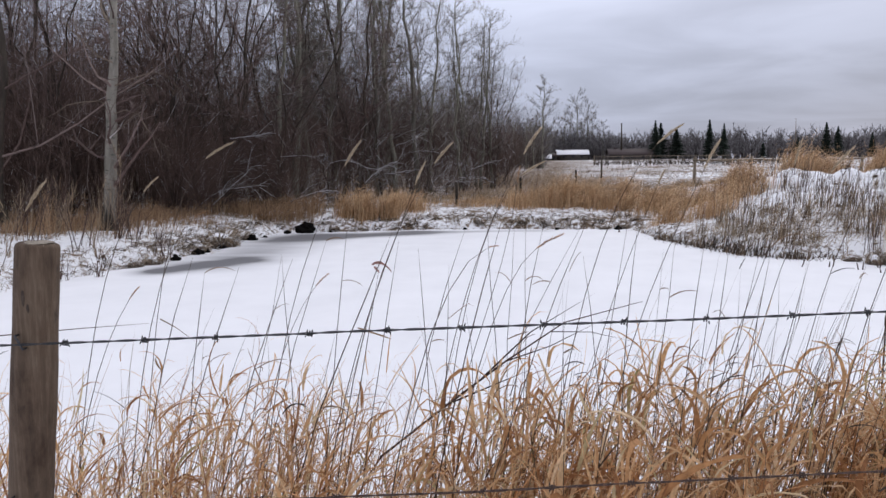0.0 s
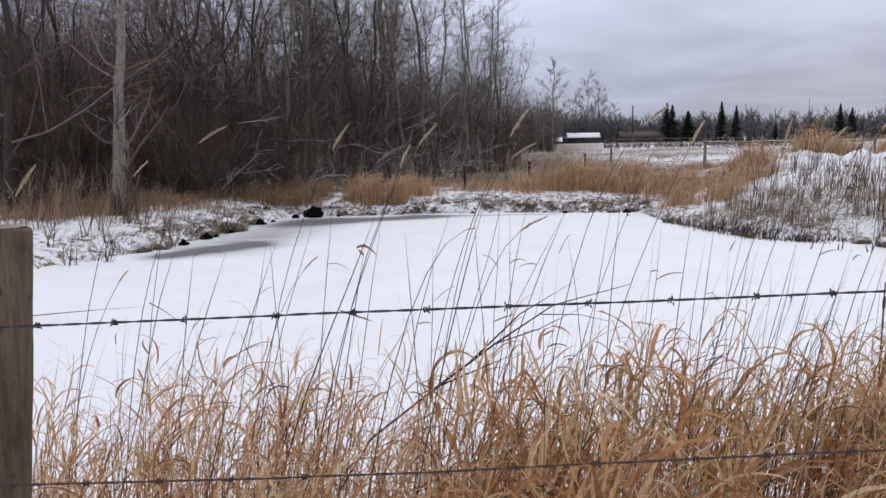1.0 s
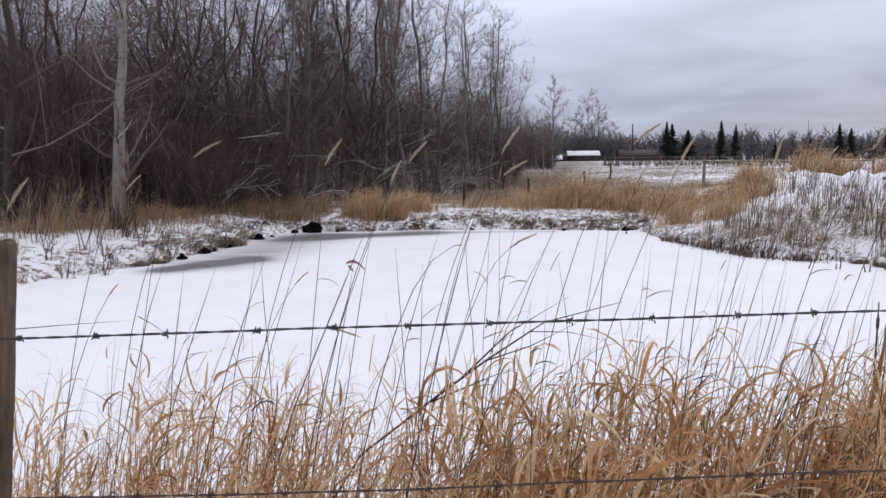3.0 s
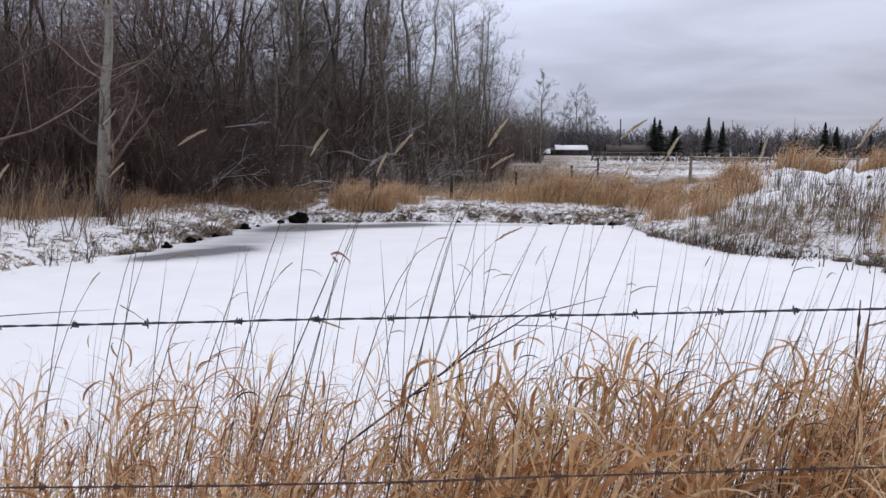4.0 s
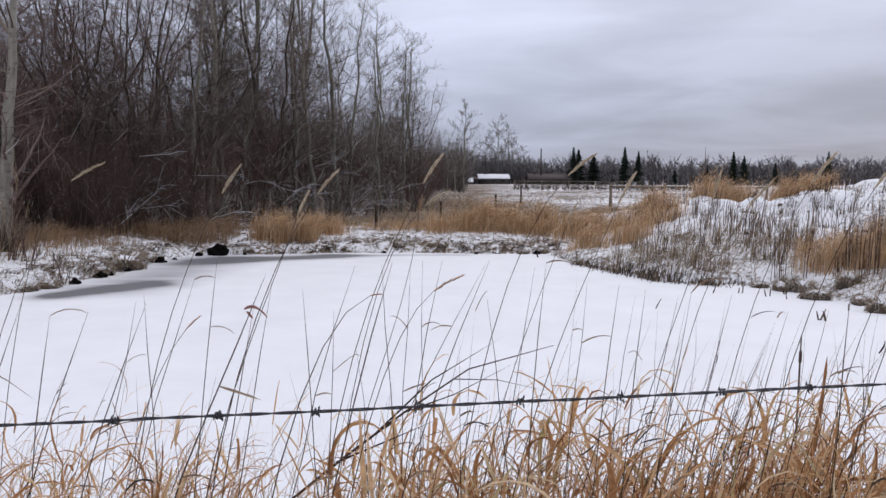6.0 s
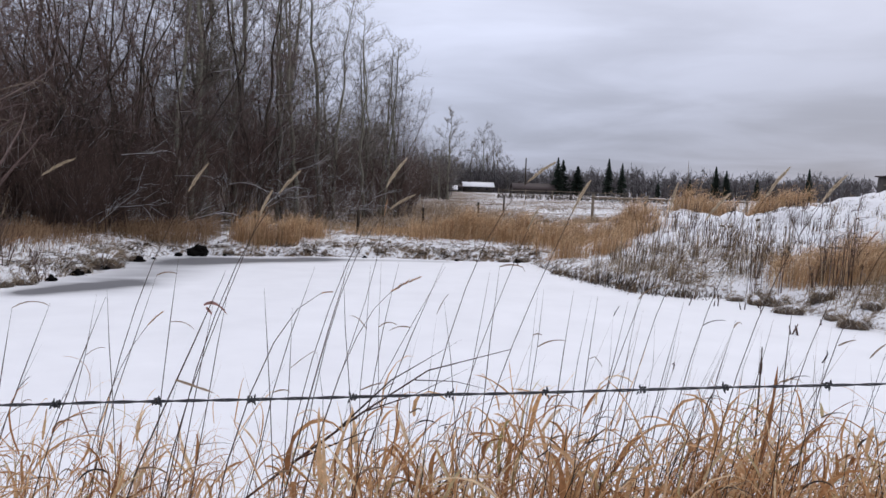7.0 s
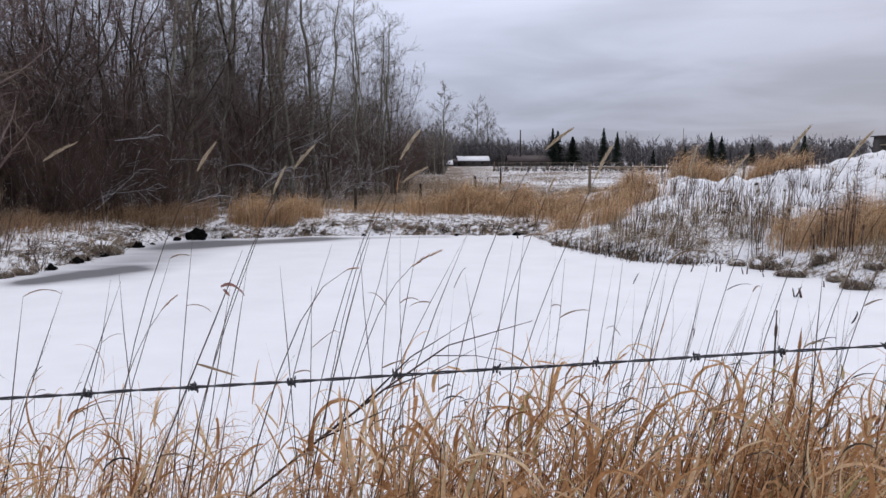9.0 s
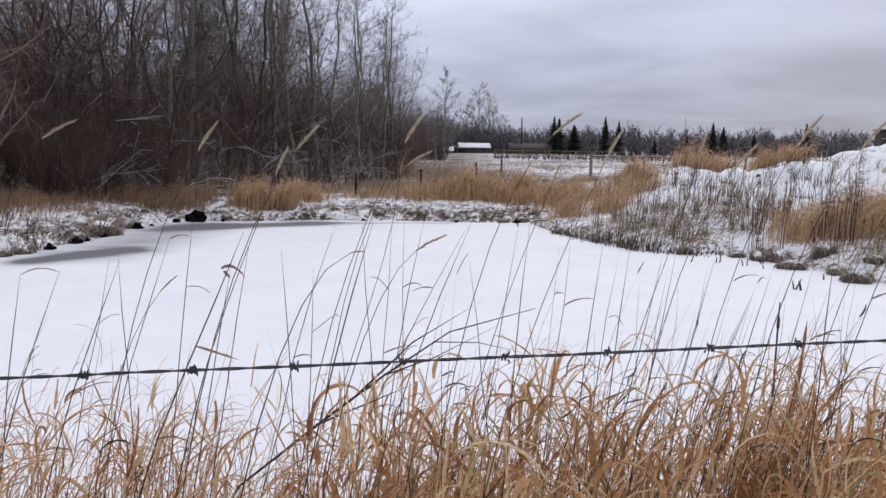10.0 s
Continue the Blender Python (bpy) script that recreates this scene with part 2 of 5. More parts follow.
def post_material():
    m, nodes, links, bsdf = nodes_of("weathered_post_wood")
    nt = m.node_tree
    grain = noise_of(nt, 75.0, 7.0, 0.75, stretch=(1, 1, 0.05))
    stain = noise_of(nt, 11.0, 6.0, 0.65, stretch=(1, 1, 0.5))
    knots = noise_of(nt, 17.0, 3.0, 0.5, stretch=(1, 1, 0.8))
    cracks = noise_of(nt, 34.0, 3.0, 0.5, stretch=(1, 1, 0.03))
    col = ramp(nt, grain, [(0.3, (0.058, 0.040, 0.026)), (0.52, (0.118, 0.083, 0.056)), (0.75, (0.20, 0.155, 0.112))])
    col = mixed(nt, 1.0, col, ramp(nt, stain, [(0.38, (0.45, 0.36, 0.30)), (0.5, (0.9, 0.84, 0.8)), (0.66, (1.2, 1.2, 1.18))]), "MULTIPLY")
    col = mixed(nt, ramp(nt, knots, [(0.66, (0, 0, 0)), (0.72, (1, 1, 1))]), col, (0.028, 0.018, 0.012))
    col = mixed(nt, ramp(nt, cracks, [(0.30, (1, 1, 1)), (0.34, (0, 0, 0))]), col, (0.022, 0.016, 0.012))
    links.new(col, bsdf.inputs["Base Color"])
    bsdf.inputs["Roughness"].default_value = 0.9
    bumped(nt, bsdf, grain, 0.8, 0.005)
    return m


M_POST = post_material()
M_ENDGRAIN = plain("end_grain", (0.30, 0.26, 0.21), 0.9, 0, 0.4, 160.0, 0.6)
M_KNOT = plain("knot_wood", (0.055, 0.038, 0.028), 0.9, 0, 0.5, 150.0, 0.5)

# ---- mesh building ----


class Acc:
    """Collects vertices and faces for one mesh."""

    def __init__(self):
        self.v, self.f, self.n = [], [], 0

    def put(self, verts, faces):
        self.v.extend(verts)
        k = self.n
        self.f.extend([tuple(i + k for i in f) for f in faces])
        self.n += len(verts)

    def tube(self, pts, radii, sides=5, cap=True):
        pts = [Vector(p) for p in pts]
        verts, faces = [], []
        side = None
        for i, p in enumerate(pts):
            d = (pts[min(i + 1, len(pts) - 1)] - pts[max(i - 1, 0)])
            if d.length < 1e-9:
                d = Vector((0, 0, 1))
            d.normalize()
            if side is None:
                side = d.orthogonal().normalized()
            else:
                side = (side - d * side.dot(d))
                side = side.normalized() if side.length > 1e-6 else d.orthogonal().normalized()
            other = d.cross(side)
            for k in range(sides):
                a = 2 * math.pi * k / sides
                verts.append(p + (side * math.cos(a) + other * math.sin(a)) * radii[i])
        for i in range(len(pts) - 1):
            for k in range(sides):
                a, b = i * sides + k, i * sides + (k + 1) % sides
                faces.append((a, b, b + sides, a + sides))
        if cap:
            faces.append(tuple(reversed(range(sides))))
            faces.append(tuple(range((len(pts) - 1) * sides, len(pts) * sides)))
        self.put(verts, faces)

    def twig(self, pts, r0):
        """A thin tapered twig: three-sided, ending in a point."""
        n = len(pts)
        verts, faces = [], []
        d = (pts[-1] - pts[0]).normalized()
        s = d.orthogonal().normalized()
        o = d.cross(s)
        ring = [s, s * -0.5 + o * 0.866, s * -0.5 - o * 0.866]
        for i in range(n - 1):
            r = r0 * (1 - 0.75 * i / max(n - 1, 1))
            verts += [pts[i] + q * r for q in ring]
        verts.append(pts[-1])
        for i in range(n - 2):
            for k in range(3):
                a, b = 3 * i + k, 3 * i + (k + 1) % 3
                faces.append((a, b, b + 3, a + 3))
        t, k0 = len(verts) - 1, 3 * (n - 2)
        for k in range(3):
            faces.append((k0 + k, k0 + (k + 1) % 3, t))
        self.put(verts, faces)

    def blade(self, pts, width, across, fold=0.25):
        """A folded leaf blade along pts; across: the sideways direction; tapered at both ends."""
        n = len(pts)
        verts, faces = [], []
        for i, p in enumerate(pts):
            u = i / (n - 1)
            w = width * (0.35 + 0.65 * math.sin(math.pi * min(1, u * 1.25 + 0.12)) if u < 0.7 else 1.05 * (1 - u) / 0.3 * 0.93 + 0.02) * 0.5
            t = (pts[min(i + 1, n - 1)] - pts[max(i - 1, 0)]).normalized()
            a = (across - t * across.dot(t))
            a = a.normalized() if a.length > 1e-4 else t.orthogonal().normalized()
            nn = t.cross(a)
            verts += [p + a * w + nn * (w * fold), p - nn * (w * fold), p - a * w + nn * (w * fold)]
        for i in range(n - 1):
            k = 3 * i
            faces += [(k, k + 1, k + 4, k + 3), (k + 1, k + 2, k + 5, k + 4)]
        self.put(verts, faces)

    def mesh(self, name, material, smooth=True):
        me = bpy.data.meshes.new(name)
        me.from_pydata([tuple(p) for p in self.v], [], self.f)
        me.materials.append(material)
        if smooth:
            me.polygons.foreach_set("use_smooth", [True] * len(me.polygons))
        me.update()
        return me


def part(name, acc, material, parent=None, label="", smooth=True):
    me = acc.mesh(name, material, smooth) if isinstance(acc, Acc) else acc
    ob = new(name, me)
    if parent:
        ob.parent = parent
    if label:
        ob["label"] = label
    return ob


def box(x0, x1, y0, y1, z0, z1, bevel=0.0):
    bm = bmesh.new()
    bmesh.ops.create_cube(bm, size=1.0)
    for v in bm.verts:
        v.co = Vector(((x0 + x1) / 2 + v.co.x * (x1 - x0), (y0 + y1) / 2 + v.co.y * (y1 - y0), (z0 + z1) / 2 + v.co.z * (z1 - z0)))
    if bevel:
        bmesh.ops.bevel(bm, geom=bm.edges[:], offset=bevel, segments=2, affect="EDGES")
    a = Acc()
    bm.verts.index_update()
    a.put([v.co.copy() for v in bm.verts], [tuple(v.index for v in f.verts) for f in bm.faces])
    bm.free()
    return a


R = random.Random(7)
VUP = Vector((0, 0, 1))


def smooth01(x):
    x = np.clip(x, 0.0, 1.0)
    return x * x * (3 - 2 * x)


# ---- terrain ----
POND_Z = -0.43
SHORE = [(-5.5, 4.9), (-6.6, 8.0), (-6.9, 11.0), (-7.1, 12.4), (-6.4, 13.8), (-6.0, 15.8), (-5.75, 17.8), (-5.65, 20.0), (-5.2, 21.1), (-3.7, 21.2), (-1.0, 21.7), (1.3, 21.6),
         (2.8, 21.4), (3.7, 21.9), (3.85, 19.0), (4.3, 17.2), (4.9, 15.6), (5.7, 14.9), (6.6, 15.1), (7.1, 14.6), (7.1, 13.3), (7.45, 11.8), (7.75, 10.0), (8.0, 7.5), (6.5, 5.2), (3.0, 4.3), (-2.0, 4.3)]


def shore_distance(x, y):
    """Signed distance to the pond's edge, positive on land."""
    x, y = np.asarray(x, float), np.asarray(y, float)
    best, inside = np.full(x.shape, 1e9), np.zeros(x.shape, bool)
    for (ax, ay), (bx, by) in zip(SHORE, SHORE[1:] + SHORE[:1]):
        ex, ey = bx - ax, by - ay
        u = np.clip(((x - ax) * ex + (y - ay) * ey) / (ex * ex + ey * ey), 0, 1)
        best = np.minimum(best, np.hypot(x - ax - u * ex, y - ay - u * ey))
        cross = ((ay > y) != (by > y)) & (x < (bx - ax) * (y - ay) / (by - ay if by != ay else 1e-9) + ax)
        inside ^= cross
    return np.where(inside, -best, best)


def waves(x, y, size, seed):
    """Cheap smooth random relief from a few sine waves."""
    rng = np.random.RandomState(seed)
    h = np.zeros(np.shape(x))
    for k in range(7):
        a, f = rng.uniform(0, 6.283), rng.uniform(0.6, 1.7) / size
        h = h + np.sin((x * np.cos(a) + y * np.sin(a)) * f * 6.283 + rng.uniform(0, 6.283))
    return h / 7


def height(x, y):
    x, y = np.asarray(x, float), np.asarray(y, float)
    d = shore_distance(x, y) + 0.12 * waves(x, y, 1.1, 3)
    level = 0.05 + 0.40 * smooth01((y - 25) / 25) + 0.5 * smooth01((y - 45) / 120)
    level = level + 0.40 * smooth01((d - 3.6) / 8) * smooth01((-2 - x) / 4) * smooth01((y - 12) / 8)
    r = x / np.maximum(y, 1.0)
    hill = np.interp(r, [0.2, 0.3, 0.37, 0.45, 0.52, 0.60, 0.64, 0.71, 0.85, 1.2], [0, 0.5, 0.8, 0.68, 0.94, 1.50, 1.80, 1.86, 1.93, 2.0]) * smooth01((y - 15.0) / 9) * smooth01((x - 5) / 3)
    hill = hill * (1 - smooth01((y - 29) / 9) * (1 - smooth01((r - 0.56) / 0.14)))
    hill = hill + 0.018 * np.clip(x - 22, 0, 90) * smooth01((r - 0.52) / 0.12)
    hill = hill + 0.25 * np.exp(-((x - 8.8) / 1.4) ** 2 - ((y - 25.5) / 1.6) ** 2) + 0.30 * np.exp(-((x - 11.5) / 1.5) ** 2 - ((y - 22.5) / 1.5) ** 2)
    for bx, by, top in ((7.1, 23, 0.26), (7.9, 22.7, 0.22), (9.0, 23.2, 0.24), (9.9, 22.6, 0.26), (8.4, 21.6, 0.2), (11.2, 21.4, 0.22), (13.4, 22.8, 0.24), (14.6, 21.2, 0.2)):
        hill = hill + top * np.exp(-((x - bx) / 0.42) ** 2 - ((y - by) / 0.5) ** 2)
    level = level + hill + 0.05 * waves(x, y, 3.0, 5) + 0.03 * waves(x, y, 0.9, 8) + (0.16 * waves(x, y, 4.5, 9) + 0.22 * waves(x, y, 1.4, 19) + 0.09 * waves(x, y, 0.7, 29)) * smooth01(hill)
    near = smooth01((4.5 - y) / 1.0)
    prof = smooth01(d / 2.6) * 0.55 + smooth01(d / 0.7) * 0.45
    prof = prof * (1 - near) + near * smooth01((d + 0.1) / 2.6)
    z = POND_Z - 0.10 + (level - POND_Z + 0.10) * prof
    return np.where(d < -0.25, POND_Z - 0.15, z)


def ground_z(x, y):
    return float(height(np.array([x]), np.array([y]))[0])


def grid_axis(lo, hi, fine_lo, fine_hi, step, grow):
    mid = list(np.arange(fine_lo, fine_hi, step))
    up_, v, s = [], fine_hi, step
    while v < hi:
        up_.append(v)
        s *= grow
        v += s
    down, v, s = [], fine_lo, step
    while v > lo:
        s *= grow
        v -= s
        down.append(v)
    return np.array(down[::-1] + mid + up_ + [max(hi, up_[-1] + 1)])


gx = grid_axis(-2500, 2500, -13, 19, 0.17, 1.09)
gy = grid_axis(-300, 4000, 0, 29, 0.17, 1.09)
X, Y = np.meshgrid(gx, gy)
Z = height(X, Y)
nx, ny = len(gx), len(gy)
idx = np.arange(nx * ny).reshape(ny, nx)
quads = np.stack([idx[:-1, :-1], idx[:-1, 1:], idx[1:, 1:], idx[1:, :-1]], -1).reshape(-1, 4)
me = bpy.data.meshes.new("ground")
me.from_pydata(np.stack([X, Y, Z], -1).reshape(-1, 3).tolist(), [], quads.tolist())
me.materials.append(M_GROUND)
me.polygons.foreach_set("use_smooth", [True] * len(me.polygons))
D = shore_distance(X, Y)
litter = 0.20 - 0.05 * smooth01((D - 0.4) / 1.8) - 0.04 * smooth01((X - 3) / 2) * smooth01((22 - Y) / 3)
litter = litter + 0.17 * smooth01((D - 2.0) / 3) * smooth01((-3.0 - X + (Y - 20) * 0.3) / 4) * smooth01((Y - 13) / 4)     # forest floor
litter = litter + 0.04 * smooth01((Y - 22) / 3) * smooth01((9 - X) / 3) + 0.10 * smooth01((Y - 30) / 12) * (1 - smooth01((X / np.maximum(Y, 1) - 0.5) / 0.1))
s_ = (X - 8) * 0.55 + (Y - 15) * 0.5
litter = litter - 0.075 * smooth01(s_ / 5) * smooth01((X - 6) / 3)
litter = litter - 0.30 * smooth01((5.0 - Y) / 1.0)
field = smooth01((Y - 28) / 8) * (1 - smooth01((X / np.maximum(Y, 1) - 0.45) / 0.08)) * smooth01((X + 1) / 3)
litter = np.minimum(litter, 0.30) * (1 - field) + field * (0.23 + 0.10 * waves(X, Y, 14.0, 44) + 0.10 * waves(X, Y, 5.0, 45))
edge_field = smooth01((Y - 27) / 5) * smooth01((0.14 - X / np.maximum(Y, 1)) / 0.07) * smooth01((X / np.maximum(Y, 1) + 0.06) / 0.03)
litter = litter - 0.035 * smooth01((-5.2 - X) / 1.5) * smooth01((19.5 - Y) / 2)
litter = litter + 0.09 * edge_field     # grassy, hardly snowed end of the wood
at = me.attributes.new("litter", "FLOAT", "POINT")
at.data.foreach_set("value", litter.reshape(-1).astype(np.float32))
ground = tagged(new("ground", me), "snow-dusted ground with dry grass litter showing through", "ground", kind="structure")

# the frozen pond, slightly larger than its shore so that the banks cut its edge
px_, py_ = np.arange(-8, 9, 0.16), np.arange(3.4, 23, 0.16)
PX, PY = np.meshgrid(px_, py_)
nx, ny = len(px_), len(py_)
idx = np.arange(nx * ny).reshape(ny, nx)
quads = np.stack([idx[:-1, :-1], idx[:-1, 1:], idx[1:, 1:], idx[1:, :-1]], -1).reshape(-1, 4)
keep = (shore_distance(PX, PY) < 0.8).reshape(-1)
quads = quads[keep[quads].all(1)]


def streak(ax, ay, bx, by, wide, power):
    u = np.clip(((PX - ax) * (bx - ax) + (PY - ay) * (by - ay)) / ((bx - ax) ** 2 + (by - ay) ** 2), 0, 1)
    dist = np.hypot(PX - ax - u * (bx - ax), PY - ay - u * (by - ay))
    return power * np.exp(-(dist / wide) ** 2)


bare = streak(-5.75, 13.6, -4.7, 15.2, 0.45, 0.42) + streak(-4.3, 19.6, -1.9, 20.9, 0.55, 0.48) + streak(-1.9, 21.0, 1.5, 21.3, 0.35, 0.25) + streak(-5.2, 14.6, -4.7, 19.4, 1.25, 0.30) + streak(-5.8, 13.7, -4.9, 14.95, 0.17, 0.5) + streak(-4.6, 20.3, -1.5, 20.9, 1.0, 0.14) + streak(-5.1, 19.0, -4.0, 20.4, 0.6, 0.2)
used = np.unique(quads)
remap = -np.ones(nx * ny, int)
remap[used] = np.arange(len(used))
me = bpy.data.meshes.new("frozen_pond")
PZ = POND_Z + 0.012 * waves(PX, PY, 4.0, 12)
me.from_pydata(np.stack([PX, PY, PZ], -1).reshape(-1, 3)[used].tolist(), [], remap[quads].tolist())
me.materials.append(M_POND)
me.polygons.foreach_set("use_smooth", [True] * len(me.polygons))
at = me.attributes.new("bare", "FLOAT", "POINT")
at.data.foreach_set("value", bare.reshape(-1)[used].astype(np.float32))
tagged(new("water", me), "frozen pond covered with smooth snow, grey bare ice streaks", "pond", kind="structure")

# ---- fence ----
POST_TOP, POST_BASE = Vector((-0.615, 1.370, 1.343)), Vector((-0.767, 1.370, -0.25))


def fence_post():
    a = Acc()
    axis = POST_TOP - POST_BASE
    pts, rad = [], []
    for k in range(24):
        u = k / 23
        pts.append(POST_BASE + axis * u)
        rad.append(0.0348 + 0.001 * math.sin(u * 17) + (0.001 if k % 3 else 0))
    pts += [POST_TOP + axis.normalized() * 0.004, POST_TOP + axis.normalized() * 0.0065]
    rad[-1] = 0.0345
    rad += [0.032, 0.027]
    a.tube(pts, rad, 28)
    post = part("fence_post", a, M_POST)
    tagged(post, "round weathered grey-brown wooden fence post with flat top", "fence post")
    up_ = axis.normalized()
    end = Acc()
    ring = []
    for j, (rr_, h) in enumerate(((0.0265, 0.0062), (0.018, 0.0085), (0.008, 0.0080))):
        for k in range(22):
            an = 2 * math.pi * k / 22
            q = Vector((math.cos(an) * rr_, math.sin(an) * rr_, 0))
            ring.append(POST_TOP + q + up_ * (h + 0.0022 * noise.noise(q * 90)))
    ring.append(POST_TOP + up_ * 0.0075)
    faces = [(j * 22 + k, j * 22 + (k + 1) % 22, (j + 1) * 22 + (k + 1) % 22, (j + 1) * 22 + k) for j in range(2) for k in range(22)]
    end.put(ring, faces + [(44 + k, 44 + (k + 1) % 22, 66) for k in range(22)])
    part("end_grain", end, M_ENDGRAIN, post, "pale frayed end grain")
    for k in range(26):     # splinters standing up round the rim
        an = 2 * math.pi * k / 26 + R.uniform(-0.1, 0.1)
        if k % 3 == 0 or R.random() < 0.5:
            sp = Acc()
            q = POST_TOP + Vector((math.cos(an), math.sin(an), 0)) * R.uniform(0.028, 0.033)
            sp.twig([q - up_ * 0.004, q + up_ * R.uniform(0.003, 0.008) + Vector((R.gauss(0, 0.001), 0, 0))], R.uniform(0.0012, 0.0024))
            part("splinter", sp, M_ENDGRAIN, post)
    for zz, xo, w, h in ((1.262, -0.002, 0.0042, 0.019), (1.245, 0.006, 0.003, 0.010), (1.05, -0.012, 0.003, 0.013)):
        kn = Acc()
        xx = POST_BASE.x + (zz - POST_BASE.z) / axis.z * axis.x + xo
        front_y = 1.370 - math.sqrt(0.0352 ** 2 - xo ** 2)
        pts = [Vector((xx, front_y - 0.0011, zz))]
        for j in (1, 2, 3):
            for k in range(14):
                an = 2 * math.pi * k / 14
                pts.append(Vector((xx + math.cos(an) * w * j / 3, front_y + (-0.0010, -0.0006, 0.002)[j - 1], zz + math.sin(an) * h * j / 3)))
        kn.put(pts, [(0, 1 + k, 1 + (k + 1) % 14) for k in range(14)] + [(1 + j * 14 + k, 15 + j * 14 + k, 15 + j * 14 + (k + 1) % 14, 1 + j * 14 + (k + 1) % 14) for j in (0, 1) for k in range(14)])
        part("knot", kn, M_KNOT, post, "dark sunken knot")
    for zz in (1.189, 0.913):
        st = Acc()
        xx = POST_BASE.x + (zz - POST_BASE.z) / axis.z * axis.x
        st.tube([(xx - 0.008, 1.338, zz + 0.012), (xx - 0.008, 1.326, zz + 0.012), (xx, 1.3235, zz + 0.002), (xx + 0.004, 1.326, zz - 0.010), (xx + 0.004, 1.338, zz - 0.010)], [0.002] * 5, 6)
        part("staple", st, M_WIRE, post, "rusty steel wire staple")


fence_post()


def barbed_wire(z0, slope, barbs, metal, thick, label):
    thing = tagged(new("barbed_wire"), label, "barbed wire", "fence wires")

    def at_(x):
        return Vector((x, float(np.interp(x, [-3, -0.55, -0.15, 0.1, 0.35, 0.7, 3], [1.329, 1.327, 1.300, 1.300, 1.322, 1.335, 1.36])), z0 + slope * x + float(np.interp(x, [-1, -0.55, -0.1, 0.1, 0.4, 0.9, 3], [0, 0, 0.0065, 0.0055, -0.001, -0.004, 0.0]))))
    for ph in (0.0, math.pi):
        a = Acc()
        pts = []
        n = 900
        for i in range(n + 1):
            x = -3.2 + 6.6 * i / n
            tw = x * 2 * math.pi / 0.085 + ph
            pts.append(at_(x) + Vector((0, math.cos(tw), math.sin(tw))) * 0.0011)
        a.tube(pts, [thick] * len(pts), 6)
        part("strand", a, metal, thing)
    for x in barbs:
        a = Acc()
        c = at_(x)
        turn = R.uniform(0, math.pi)
        coil = []
        for i in range(19):
            w = i / 18 * 4 * math.pi + turn
            coil.append(c + Vector((-0.004 + 0.008 * i / 18, math.cos(w) * 0.0036, math.sin(w) * 0.0036)))
        a.tube(coil, [0.0013] * len(coil), 5)
        for e, sgn in ((-0.004, 1), (-0.004, -1), (0.004, 1), (0.004, -1)):
            w = turn + (0.3 if e < 0 else 1.8)
            d = Vector((R.uniform(-0.35, 0.35), math.cos(w) * sgn, math.sin(w) * sgn)).normalized()
            a.tube([c + Vector((e, 0, 0)) + d * 0.003, c + Vector((e, 0, 0)) + d * 0.006, c + Vector((e, 0, 0)) + d * 0.0085], [0.0013, 0.0012, 0.0004], 5)
        part("barb", a, metal, thing)


barbed_wire(1.2135, 0.0425, [-1.06, -0.935, -0.81, -0.68, -0.554, -0.418, -0.299, -0.146, -0.024, 0.09, 0.216, 0.338, 0.464, 0.595, 0.709, 0.85, 0.975, 1.11, 1.24, 1.37, 1.49], M_WIRE, 0.00105, "dark twisted barbed wire strung tight along the fence")
barbed_wire(0.949, 0.058, [-1.0, -0.87, -0.745, -0.62, -0.49, -0.36, -0.235, -0.11, 0.12, 0.23, 0.355, 0.51, 0.62, 0.75, 0.88, 1.0, 1.13, 1.26, 1.39], M_RUST, 0.00105, "rusty brown barbed wire half hidden in dry grass")

# ---- trees ----


THIN = (0.013, 0.0064, 0.0038)


def grow(acc, twigs, start, direction, length, radius, level, spread, rnd, lift=0.25, kids=(7, 6), wob=0.10, thin=THIN):
    """A limb that bends upward and carries twigs, which reach up and outward."""
    n = (5, 2, 1)[level]
    pts, rad = [start.copy()], [radius]
    d = direction.normalized()
    p = start.copy()
    for i in range(n):
        d = (d + Vector((rnd.gauss(0, wob), rnd.gauss(0, wob), rnd.gauss(0, wob) + lift / n))).normalized()
        p = p + d * (length / n)
        pts.append(p.copy())
        rad.append(radius * (1 - 0.8 * (i + 1) / n))
    if radius > 0.02:
        acc.tube(pts, rad, 4, cap=False)
    else:
        twigs.twig(pts, radius)
    if level >= len(kids):
        return
    for k in range(kids[level]):
        u = rnd.uniform(0.15, 1.0)
        i = min(int(u * n), n - 1)
        q = pts[i].lerp(pts[i + 1], u * n - i)
        dd = (pts[i + 1] - pts[i]).normalized()
        side = Vector((rnd.gauss(0, 1), rnd.gauss(0, 1), rnd.gauss(0.25, 0.6)))
        side = (side - dd * side.dot(dd)).normalized()
        a = spread * rnd.uniform(0.5, 1.5)
        nd = dd * math.cos(a) + side * math.sin(a)
        grow(acc, twigs, q, nd, length * rnd.uniform(0.30, 0.62) * (1.15 - 0.45 * u), max(rad[i] * 0.4, thin[level + 1]), level + 1, spread, rnd, lift, kids, wob, thin)


def stem_line(rnd, start, lean, tall, girth, n, wave):
    pts, rad, off = [], [], Vector((0, 0, 0))
    for i in range(n + 1):
        u = i / n
        if i:
            off = off + Vector((rnd.gauss(0, wave), rnd.gauss(0, wave), 0)) * tall + lean * (tall / n)
        pts.append(start + Vector((off.x, off.y, tall * u)))
        rad.append(girth * ((1 - u) ** 0.8 * 0.95 + 0.03))
    return pts, rad


